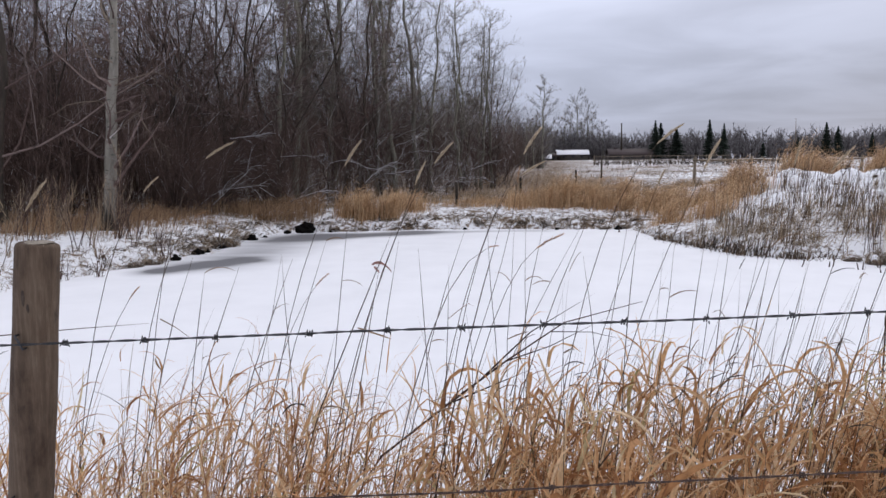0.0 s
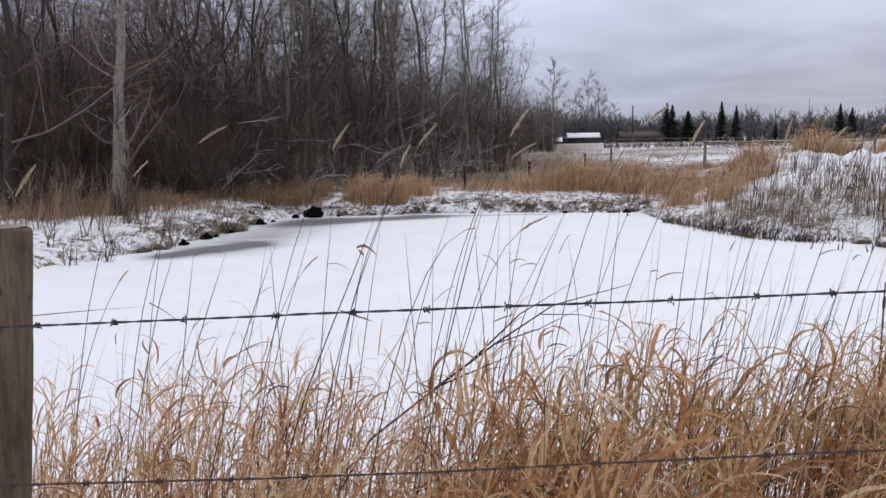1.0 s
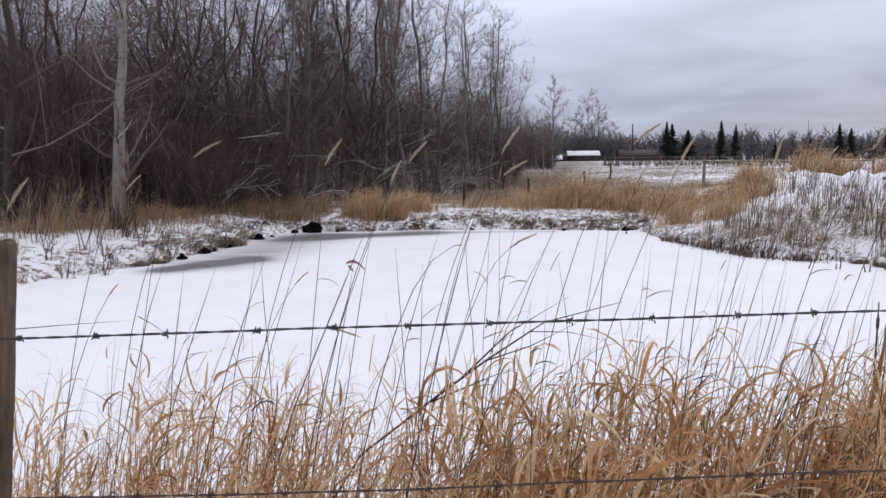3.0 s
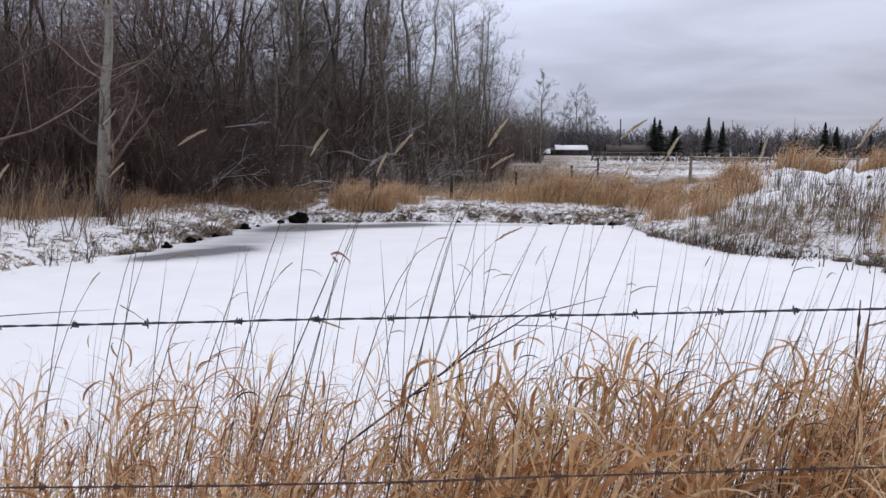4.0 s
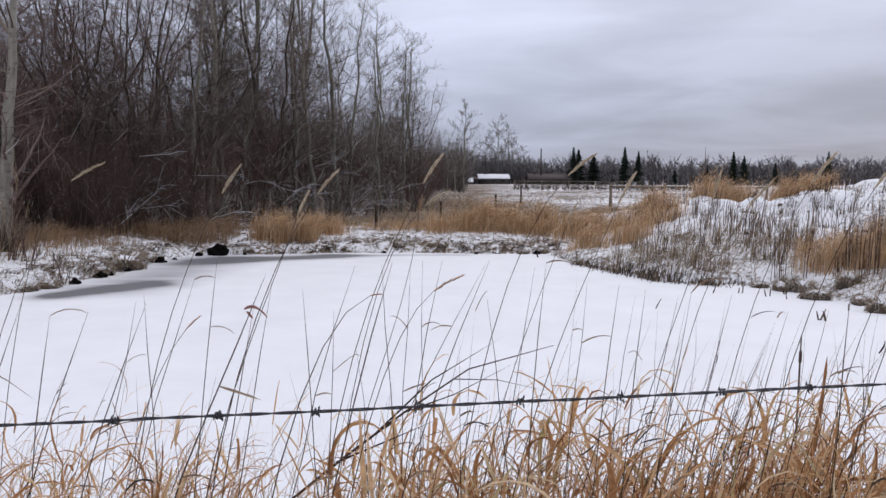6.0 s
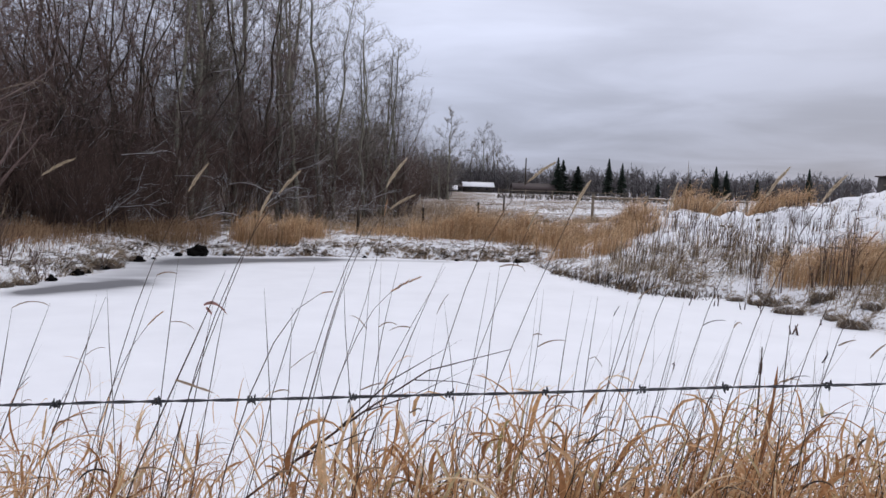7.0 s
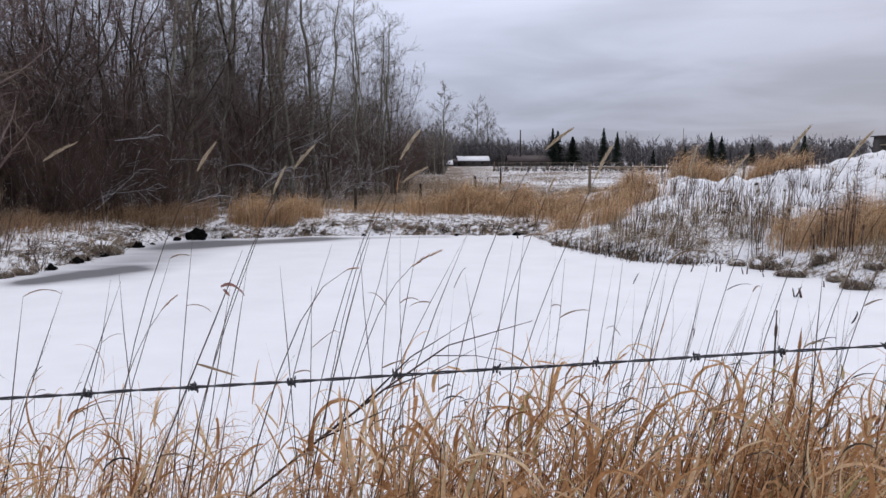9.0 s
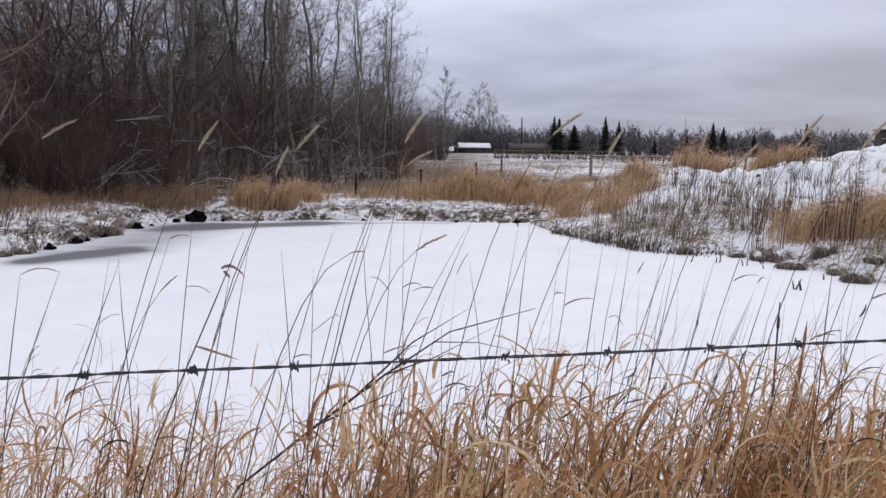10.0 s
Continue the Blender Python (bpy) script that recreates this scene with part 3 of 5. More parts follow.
def clothe(br, tw, rnd, pts, rad, tall, limbs, low, limb_len, rise, spread, kids, thin, lift=0.35):
    """Limbs all the way up one stem."""
    n = len(pts) - 1
    for k in range(limbs):
        u = low + (0.98 - low) * (k + rnd.random()) / limbs
        i = min(int(u * n), n - 1)
        p = pts[i].lerp(pts[i + 1], u * n - i)
        a = rnd.uniform(0, 2 * math.pi)
        d = Vector((math.cos(a), math.sin(a), rnd.uniform(*rise)))
        ln = tall * limb_len * rnd.uniform(0.5, 1.1) * (1.2 - u * 0.85)
        grow(br, tw, p, d, ln, max(thin[0], rad[i] * 0.30), 0, spread, rnd, lift, kids, 0.16, thin)


def bare_tree(seed, tall, girth, limbs, low=0.3, limb_len=0.28, spread=0.55, kids=(6, 5), lean=0.03, thin=THIN, wave=0.0065, trunk_mat=None, branch_mat=None, label="", name="bare_tree", rise=(0.1, 0.9)):
    """One straight stem with ascending limbs."""
    rnd = random.Random(seed)
    thing = tagged(new(name), label, "tree", "trees of the wood")
    t, br, tw = Acc(), Acc(), Acc()
    pts, rad = stem_line(rnd, Vector((0, 0, -0.15)), Vector((rnd.gauss(0, lean), rnd.gauss(0, lean), 0)), tall + 0.15, girth, 14, wave)
    rad[0] *= 1.35
    t.tube(pts, rad, 9)
    clothe(br, tw, rnd, pts, rad, tall, limbs, low, limb_len, rise, spread, kids, thin)
    br.put(tw.v, tw.f)
    part("trunk", t, trunk_mat, thing)
    part("crown", br, branch_mat, thing)
    return thing


def fan_tree(seed, tall, girth, stems, limbs, trunk_mat, branch_mat, label, name="spreading_tree", kids=(8, 6), open_=0.34):
    """A short trunk that forks into stems spreading upward like a fan, with fine twigs."""
    rnd = random.Random(seed)
    thing = tagged(new(name), label, "tree", "trees of the wood")
    t, br, tw = Acc(), Acc(), Acc()
    fork = tall * rnd.uniform(0.10, 0.2)
    base, rb_ = stem_line(rnd, Vector((0, 0, -0.15)), Vector((0.05, 0, 0)), fork + 0.15, girth * 0.35, 4, 0.01)
    t.tube(base, [girth * 1.3, girth * 1.05, girth, girth * 0.95, girth * 0.9], 9)
    turn = rnd.uniform(0, 6.28)
    for k in range(stems):
        an = turn + 6.28 * k / stems + rnd.gauss(0, 0.3)
        out = open_ * rnd.uniform(0.35, 1.25)
        h = (tall - fork) * rnd.uniform(0.72, 1.0)
        pts, rad = stem_line(rnd, base[-1] - Vector((0, 0, 0.12)), Vector((math.cos(an), math.sin(an), 0)) * out, h, girth * 0.36, 9, 0.02)
        t.tube(pts, rad, 7)
        clothe(br, tw, rnd, pts, rad, h, limbs, 0.10, 0.40, (-0.05, 0.85), 0.9, kids, THIN, 0.25)
    br.put(tw.v, tw.f)
    part("trunk", t, trunk_mat, thing)
    part("crown", br, branch_mat, thing)
    return thing


def shrub(seed, tall, stems, kids=(7, 4), mat=None, wide=0.45, label="", name="shrub", girth=(0.008, 0.016), drift=(0, 0), lift=0.12):
    rnd = random.Random(seed)
    a, tw = Acc(), Acc()
    for k in range(stems):
        an, r = rnd.uniform(0, 2 * math.pi), rnd.uniform(0, 0.4)
        d = Vector((math.cos(an) * rnd.uniform(0.05, wide) + drift[0], math.sin(an) * rnd.uniform(0.05, wide) + drift[1], 1))
        grow(a, tw, Vector((math.cos(an) * r, math.sin(an) * r, -0.1)), d, tall * rnd.uniform(0.55, 1.1), rnd.uniform(*girth), 0, 0.66, rnd, lift, kids, 0.15, (0.008, 0.0050, 0.0032))
    a.put(tw.v, tw.f)
    return tagged(part(name, a, mat), label, "shrub", "shrubs of the wood edge")


def wood_edge(x):
    """Front edge of the wood: y for a given x."""
    return np.interp(x, [-30, -12, -9, -6.5, -4.5, -1.5, 2.0], [15, 18.5, 22, 26.5, 30, 34, 36.5])


def set_down(ob, x, y, turn=None, size=1.0, sink=0.0):
    m = pose(x, y, ground_z(x, y) - sink, 0, 0, R.uniform(0, 360) if turn is None else turn)
    ob.scale = (size, size, size * R.uniform(0.94, 1.06))
    return m


ASPEN = "tall slender bare aspen with grey-green bark"
DARK = "tall bare tree with dark grey bark and fine twigs"
FAN = "bare spreading tree forking low into a fan of fine purplish twigs"
aspens = [bare_tree(11 + k, 10.5, 0.088 + 0.014 * (k % 3), 36, 0.16, 0.25, 0.85, (9, 6), 0.045, THIN, 0.008, M_ASPEN, M_GREYTWIG, ASPEN, "aspen_tree") for k in range(4)]
darks = [bare_tree(31 + k, 9.5, 0.09, 28, 0.10, 0.36, 0.85, (8, 6), 0.07, THIN, 0.009, M_DARKBARK, M_BRANCH, DARK, "bare_tree") for k in range(2)]
fans = [fan_tree(41 + k, 9.3, 0.105, 4 + k % 2, 11, M_DARKBARK, M_BRANCH, FAN) for k in range(3)]
backs = [fan_tree(81 + k, 10.2, 0.10, 3 + k % 2, 8, M_DARKBARK, M_GREYTWIG, DARK, "bare_tree", (6, 4), 0.26) for k in range(3)]
shrubs = [shrub(51 + k, 4.2, 14, (8, 5), M_TWIG, (0.35, 0.6, 0.8, 0.5)[k], "dense leafless brown willow shrub at the wood's edge", "willow_shrub", drift=(0.12 * (k % 2), 0)) for k in range(4)]
placed = []


def room(x, y, gap):
    if any((x - a) ** 2 + (y - b) ** 2 < gap * gap for a, b in placed):
        return False
    placed.append((x, y))
    return True


first = {}


def plant(proto, x, y, size, turn=None, sink=0.0):
    m = set_down(proto, x, y, turn, size, sink)
    if proto.name not in first:
        first[proto.name] = m @ Matrix.Diagonal((*proto.scale, 1))
        proto.matrix_basis = first[proto.name]
        return proto
    ob = copy_thing(proto, m)
    proto.matrix_basis = first[proto.name]
    return ob


def skyline(r):
    """How high the wood stands against its distance, by direction: it falls away to the field."""
    return float(np.interp(r, [-0.10, -0.06, -0.025, 0.0, 0.018, 0.03], [0.275, 0.24, 0.215, 0.165, 0.11, 0.07]))


count = tries = 0
while count < 108 and tries < 9000:
    tries += 1
    y = R.uniform(18, 60)
    x = R.uniform(-0.62 * y - 3, 1.2)
    back, r = y - float(wood_edge(x)), x / y
    if back < 0.6 or r > 0.026 or not room(x, y, 1.15 if back < 8 else 2.1 if r > -0.45 else 1.5):
        continue
    if back < 9:
        if r < -0.40:
            if abs(r + 0.48) < 0.035:
                continue
            proto = R.choice(darks + fans)
        elif r < -0.27:
            proto = R.choice(fans + fans + darks)
        else:
            proto = R.choice(aspens + aspens + fans)
    else:
        proto = R.choice(backs)
    size = R.uniform(0.85, 1.25)
    if r > -0.11:
        size = min(size, (skyline(r) * y + 1.1) / 10.0 * R.uniform(0.72, 1.0))
    plant(proto, x, y, size)
    count += 1
count = tries = 0
while count < 185 and tries < 9000:
    tries += 1
    y = R.uniform(16, 50)
    x = R.uniform(-0.62 * y - 3, 1.2)
    back, r = y - float(wood_edge(x)), x / y
    if back < -0.6 or back > 14 or r > 0.026 or not room(x, y, 0.75):
        continue
    if r > -0.25 and R.random() < 0.3:
        continue
    if y < 28.8 and (abs(r + 0.166) < 0.017 or abs(r + 0.235) < 0.02):
        continue
    plant(R.choice(shrubs), x, y, R.uniform(0.6, 1.15) * (0.72 if x > -2 else 1.22 if r < -0.43 else 0.86 if r < -0.24 else 0.92))
    count += 1

# trunks that stand out at the front of the wood
for k, (x, y, size) in enumerate([(-4.75, 28.6, 1.0), (-5.35, 29.2, 1.05)]):
    plant(darks[k], x, y, size)
plant(darks[0], -10.9, 17.3, 1.3)
for k, (x, y, size) in enumerate([(-6.7, 27.6, 1.1), (-6.35, 28.2, 1.0), (-7.0, 28.8, 1.1), (-5.7, 29.0, 1.05), (-4.2, 29.8, 1.0), (-3.6, 30.8, 1.0), (-2.9, 31.6, 0.98), (-2.3, 32.6, 0.9), (-1.2, 34.0, 0.86), (-0.35, 35.2, 0.78), (0.1, 35.8, 0.66), (-5.6, 31.0, 1.1), (-6.3, 32.4, 1.12), (-5.0, 33.0, 1.1), (-4.3, 34.4, 1.1), (-7.3, 31.6, 1.1)]):
    plant(aspens[k % 4], x, y, size)
for k, (x, y, size) in enumerate([(-8.1, 23.9, 1.0), (-9.2, 23.6, 0.95), (-7.0, 26.0, 1.0), (-11.6, 20.6, 0.95), (0.25, 35.4, 0.5), (0.75, 37.0, 0.42)]):
    plant(fans[k % 3], x, y, size)

# twiggy trees with snow along their limbs
M_LINED = straw("snow_lined_branch", [(0.0, (0.055, 0.042, 0.036)), (0.55, (0.11, 0.085, 0.072)), (0.75, (0.24, 0.21, 0.19)), (0.88, (0.55, 0.53, 0.53)), (1.0, (0.80, 0.80, 0.82))], 0.9, 9.0)
lined = [bare_tree(131 + k, 6.0, 0.06, 16, 0.08, 0.40, 0.6, (5, 2), 0.10, (0.013, 0.009, 0.006), 0.012, M_DARKBARK, M_LINED, "crooked bare tree with snow lining its thin limbs", "snowy_tree") for k in range(2)]
for k, (x, y, size) in enumerate([(-3.9, 29.3, 0.72), (-2.4, 31.2, 0.66), (-6.9, 25.9, 0.75), (-5.6, 27.6, 0.6), (-1.2, 33.2, 0.62), (-8.6, 23.2, 0.7)]):
    plant(lined[k % 2], x, y, size)

# low brush with snow caught in its twigs along the wood's edge
M_FROST = straw("frosted_twig", [(0.0, (0.07, 0.05, 0.042)), (0.6, (0.15, 0.11, 0.09)), (0.78, (0.30, 0.27, 0.26)), (1.0, (0.85, 0.85, 0.88))], 0.9, 20.0)
frosted = [shrub(61 + k, 2.6, 8, (7, 4), M_FROST, 1.3, "low leafless brush with snow caught in its twigs", "snowy_brush") for k in range(2)]
for k, (x, y, size) in enumerate([(-2.4, 29.8, 0.75), (-1.6, 30.6, 0.8), (-0.9, 32.4, 0.8), (-3.4, 28.6, 0.7), (-4.2, 28.0, 0.65), (-5.0, 26.6, 0.6), (-5.9, 25.2, 0.65), (-6.6, 24.0, 0.6), (-7.6, 23.0, 0.6), (0.2, 34.2, 0.7), (-12.2, 18.6, 0.6), (-10.6, 19.4, 0.5), (-4.6, 27.2, 0.8), (-4.0, 27.6, 0.7), (-3.0, 28.6, 0.85), (-2.0, 29.8, 0.8), (-1.2, 31.2, 0.9), (-0.4, 32.8, 0.8), (-5.6, 25.8, 0.7), (-2.7, 29.4, 0.95), (0.8, 34.6, 0.7)]):
    plant(frosted[k % 2], x, y, size)

# the pale birch standing alone on the bank
birch = bare_tree(77, 9.5, 0.185, 22, 0.12, 0.24, 0.9, (6, 4), 0.002, THIN, 0.0022, M_PALEBARK, M_BRANCH, "pale grey birch trunk with dark base standing on the pond bank", "birch_tree")
scar = Acc()
scar.tube([(0, 0, -0.12), (0, 0, 0.06), (0, 0, 0.16), (0, 0, 0.22)], [0.31, 0.235, 0.200, 0.165], 13)
rk = random.Random(12)
for k in range(34):     # ragged strips of blackened bark running up from the foot
    an, up_to = k * 2 * math.pi / 34 + rk.gauss(0, 0.06), rk.uniform(0.28, 0.55) + 0.35 * max(0, math.cos(k * 2 * math.pi / 34 - 3.6))
    out = Vector((math.cos(an), math.sin(an), 0))
    scar.twig([out * 0.20 + Vector((0, 0, 0.05)), out * 0.186 + Vector((0, 0, up_to * 0.5)), out * 0.172 + Vector((rk.gauss(0, 0.01), 0, up_to))], rk.uniform(0.02, 0.034))
M_LIMB = straw("grey_limb", [(0.0, (0.11, 0.085, 0.065)), (0.6, (0.20, 0.155, 0.12)), (1.0, (0.31, 0.26, 0.215))], 0.9, 20.0)
rb = random.Random(8)
for dx, dy, dz, zz, ln, r, lift in ((-1, 0, 0.75, 5.2, 2.2, 0.042, 0.5), (1, -0.2, 0.55, 3.7, 2.0, 0.020, -0.9), (1, 0.1, 0.4, 3.0, 2.0, 0.020, -0.9), (1, -0.1, 0.3, 2.5, 1.7, 0.015, -0.8), (-1, -0.1, 0.25, 3.1, 2.0, 0.018, -0.6), (-1, 0.2, 0.6, 4.3, 2.0, 0.026, 0.1)):
    limb, fine = Acc(), Acc()
    grow(limb, fine, Vector((0, 0, zz)), Vector((dx * 0.766 + dy * 0.643, dy * 0.766 - dx * 0.643, dz)), ln, r, 0, 0.55, rb, lift, (7, 4), 0.24)
    limb.put(fine.v, fine.f)
    part("limb", limb, M_LIMB, birch, "crooked grey-brown limb with fine twigs")
part("base", scar, M_DARKBARK, birch, "black scarred bark at the trunk's base")
birch.matrix_basis = pose(-8.2, 16.8, ground_z(-8.2, 16.8), 0, 4.3, 40) @ Matrix.Scale(0.84, 4)

# ---- woods behind and far tree line ----


def far_woods(name, label, spots, limbs=6, twigs=4, kind="stuff", mat=None, fine=0.0006):
    """Uncountable bare trees: a stem, rising limbs and a rounded, twiggy crown each."""
    a = Acc()
    rnd = random.Random(5)
    zs = height(np.array([p[0] for p in spots]), np.array([p[1] for p in spots]))
    for (x, y, tall), z in zip(spots, zs):
        w = max(0.012, fine * y)
        base = Vector((x, y, float(z) - 0.2))
        top = base + Vector((rnd.gauss(0, 0.05), rnd.gauss(0, 0.05), 1)) * tall
        a.twig([base, base.lerp(top, 0.55) + Vector((rnd.gauss(0, 0.02) * tall, 0, 0)), top], w * 1.3)
        for k in range(limbs):
            u = rnd.uniform(0.10, 0.75)
            q = base.lerp(top, u)
            an = rnd.uniform(0, 2 * math.pi)
            ln = tall * rnd.uniform(0.30, 0.55) * (1.1 - u * 0.75)
            out = Vector((math.cos(an), math.sin(an), 0))
            mid = q + out * ln * 0.35 + Vector((0, 0, ln * 0.35))
            e = q + out * ln * rnd.uniform(0.4, 0.7) + Vector((rnd.gauss(0, 0.1) * ln, rnd.gauss(0, 0.1) * ln, ln * rnd.uniform(0.7, 1.0)))
            a.twig([q, mid, e], w * 0.9)
            for m in range(twigs):
                p = (q.lerp(mid, rnd.random()) if rnd.random() < 0.3 else mid.lerp(e, rnd.random()))
                d = Vector((rnd.gauss(0, 0.6), rnd.gauss(0, 0.6), rnd.uniform(0.2, 1.2))).normalized() * ln * rnd.uniform(0.2, 0.5)
                a.twig([p, p + d], w * 0.6)
    tagged(part(name, a, mat or M_FARWOOD), label, "woods", kind=kind)


rr = random.Random(3)
far_woods("woodland", "dense leafless woodland behind the wood's edge", [(rr.uniform(-1.0, -0.02) * y * 0.75, y, rr.uniform(0.06, 0.125) * y) for y in [rr.uniform(46, 82) for k in range(420)]], 8, 6)
# tree line, brush and thicket take the twig colour with haze mixed in
far_woods("distant_tree_line", "distant leafless tree line across the fields, greyed by painted haze", [(rr.uniform(-40, 208), 335 + 90 * rr.random() ** 1.5, (11.5 + 2 * math.sin(k * 1.7)) * rr.uniform(0.75, 1.15)) for k in range(700)], 9, 6, mat=M_HAZED, fine=0.0006)
far_woods("distant_brush", "low brush along the distant tree line, greyed by painted haze", [(rr.uniform(-60, 206), rr.uniform(322, 350), rr.uniform(6.0, 10.5)) for k in range(620)], 7, 4, mat=M_HAZED, fine=0.0009)
far_woods("hedge", "dark leafless brush at the end of the wood", [(rr.uniform(0.005, 0.066) * y, y, rr.uniform(0.025, 0.058) * y) for y in [rr.uniform(74, 125) for k in range(170)]])
far_woods("thicket", "leafless thicket beyond the end of the wood, paled by painted haze", [(rr.uniform(0.015, 0.07) * y, y, rr.uniform(0.034, 0.066) * y) for y in [rr.uniform(85, 140) for k in range(90)]] + [(rr.uniform(0.06, 0.15) * y, y, rr.uniform(0.025, 0.048) * y) for y in [rr.uniform(310, 325) for k in range(110)]], 9, 7, mat=M_HAZED, fine=0.00032)
far_woods("field_brush", "low dark brush along the far side of the field", [(rr.uniform(0.128, 0.42) * y, y, rr.choice((0.5, 0.6, 0.75, 0.9, 1.3)) * rr.uniform(0.8, 1.2)) for y in [rr.uniform(92, 118) for k in range(420)]], 6, 3, fine=0.00028)

# ---- spruces, mid-field trees ----


def spruce(seed):
    rnd = random.Random(seed)
    thing = tagged(new("spruce_tree"), "dark green narrow spruce standing by the far field", "spruce", "distant spruces")
    t, a = Acc(), Acc()
    t.tube([(0, 0, -0.3), (0, 0, 5), (0, 0, 10)], [0.16, 0.1, 0.02], 6)
    for k in range(520):
        u = rnd.random() ** 0.8
        z = 0.4 + 9.6 * u
        ln = (1.0 - u) * 1.75 * rnd.uniform(0.55, 1.1) + 0.12
        an = rnd.uniform(0, 2 * math.pi)
        d = Vector((math.cos(an), math.sin(an), 0))
        p = Vector((0, 0, z))
        a.twig([p, p + d * ln * 0.5 + Vector((0, 0, -0.06 * ln)), p + d * ln + Vector((0, 0, -0.22 * ln))], 0.13)
    part("trunk", t, M_DARKBARK, thing)
    part("crown", a, M_SPRUCE, thing)
    return thing


SPRUCES = [spruce(k) for k in (1, 2)]
for k, (x, top, wide) in enumerate([(60.9, 15.2, 1.0), (64.3, 14.6, 1.3), (69.3, 12.2, 1.7), (83.3, 15.8, 0.9), (87.6, 14.1, 0.9), (100.8, 7.3, 1.2), (126.4, 14.2, 1.0), (129, 12.5, 1.1), (113, 8.5, 1.2), (164.1, 14.6, 0.85), (141, 10, 1.0)]):
    ob = SPRUCES[k % 2]
    y = 300 + (k * 7) % 11
    base = ground_z(x, y)
    m = pose(x, y, base, 0, 0, 40 * k)
    tall = (top - base) / 10
    ob.scale = (1.75 * wide * tall, 1.75 * wide * tall, tall)
    if k < 2:
        own = own + [m @ Matrix.Diagonal((*ob.scale, 1))] if k else [m @ Matrix.Diagonal((*ob.scale, 1))]
    else:
        copy_thing(ob, m)
for ob, m in zip(SPRUCES, own):
    ob.matrix_basis = m

FIELD = [bare_tree(91 + k, 9.5, 0.12, 34, 0.2, 0.34, 0.75, (9, 6), 0.012, (0.020, 0.012, 0.008), 0.005, M_ASPEN, M_GREYTWIG, "slender bare tree at the far end of the wood", "field_tree") for k in range(2)]
for k, (x, y, size) in enumerate([(5.39, 82, 1.0), (5.7, 88, 0.62), (34.2, 322, 2.75), (31.5, 326, 2.2), (38.9, 324, 2.45), (42.0, 330, 2.0), (29.0, 318, 2.0), (46, 330, 1.7), (4.1, 75, 0.5), (4.9, 96, 0.6), (3.6, 80, 0.5), (2.6, 86, 0.6)]):
    plant(FIELD[k % 2], x, y, size)


def snag(x, y, top, r, label, mat):
    """A bare standing pole or dead trunk across the field."""
    a = Acc()
    z = ground_z(x, y)
    a.tube([(x, y, z - 0.3), (x + r * 0.3, y, (z + top) / 2), (x, y, top)], [r * 1.15, r, r * 0.8], 8)
    tagged(part("pole", a, mat), label, "pole", "poles across the field")


snag(48.6, 301, 14.6, 0.27, "dark broken dead trunk standing beyond the field", M_DARKBARK)
snag(113.5, 305, 15.8, 0.11, "thin grey pole beyond the field", M_GREYWOOD)

# ---- houses across the field ----


def gable_house(name, label, x0, x1, y0, y1, eave, ridge, snow, wall=None, windows=3):
    z0 = ground_z((x0 + x1) / 2, y0) - 0.4
    thing = tagged(new(name), label, "house")
    part("wall", box(x0, x1, y0, y1, z0, eave, 0.03), wall or M_WALL, thing)
    ym = (y0 + y1) / 2
    for ya, yb, nm in ((y0 - 0.6, ym, "roof_slope"), (y1 + 0.6, ym, "roof_slope")):
        a = Acc()
        v = [Vector((x0 - 0.5, ya, eave - 0.15)), Vector((x1 + 0.5, ya, eave - 0.15)), Vector((x1 + 0.5, yb, ridge)), Vector((x0 - 0.5, yb, ridge))]
        lo = [p - Vector((0, 0, 0.25)) for p in v]
        a.put(v + lo, [(0, 1, 2, 3), (7, 6, 5, 4), (0, 4, 5, 1), (1, 5, 6, 2), (2, 6, 7, 3), (3, 7, 4, 0)])
        part(nm, a, M_SNOW if snow else M_ROOF, thing, "snow-covered roof slope" if snow else "")
    for xx in (x0, x1):
        a = Acc()
        v = [Vector((xx + dx, yy, zz)) for dx in (-0.06, 0.06) for yy, zz in ((y0, eave - 0.02), (y1, eave - 0.02), (ym, ridge - 0.2))]
        a.put(v, [(0, 1, 2), (5, 4, 3), (0, 3, 4, 1), (1, 4, 5, 2), (2, 5, 3, 0)])
        part("gable", a, wall or M_WALL, thing, smooth=False)
    for k in range(windows):
        xx = x0 + (x1 - x0) * (k + 0.7) / (windows + 0.4)
        w = part("window", box(xx - 0.55, xx + 0.55, y0 - 0.06, y0 - 0.004, eave - 1.5, eave - 0.5, 0.01), M_WALL, thing)
        part("pane", box(xx - 0.45, xx + 0.45, y0 - 0.075, y0 - 0.062, eave - 1.4, eave - 0.6), M_GLASS, w)
    part("chimney", box(x0 + 2, x0 + 2.7, ym - 0.4, ym + 0.4, ridge - 0.6, ridge + 0.5, 0.03), M_ROOF, thing)


gable_house("farm_house", "low dark house with a snow-covered gable roof", 25.0, 36.3, 300, 307, 3.4, 4.9, True)
gable_house("garage", "small dark shed joined to the farm house", 22.0, 24.6, 299, 304, 2.9, 3.8, False, windows=1)
gable_house("barn", "low brown barn with dusted roof beyond the field", 44.0, 59.5, 298, 306, 3.1, 5.1, False)
gable_house("shed", "small snow-roofed shed beside the farm house", 18.5, 22.0, 296, 300, 2.0, 3.3, True, windows=1)
gable_house("white_shed", "long low building with snowy roof behind the hill", 81.2, 90.0, 112, 116, 4.4, 4.85, True, windows=4)


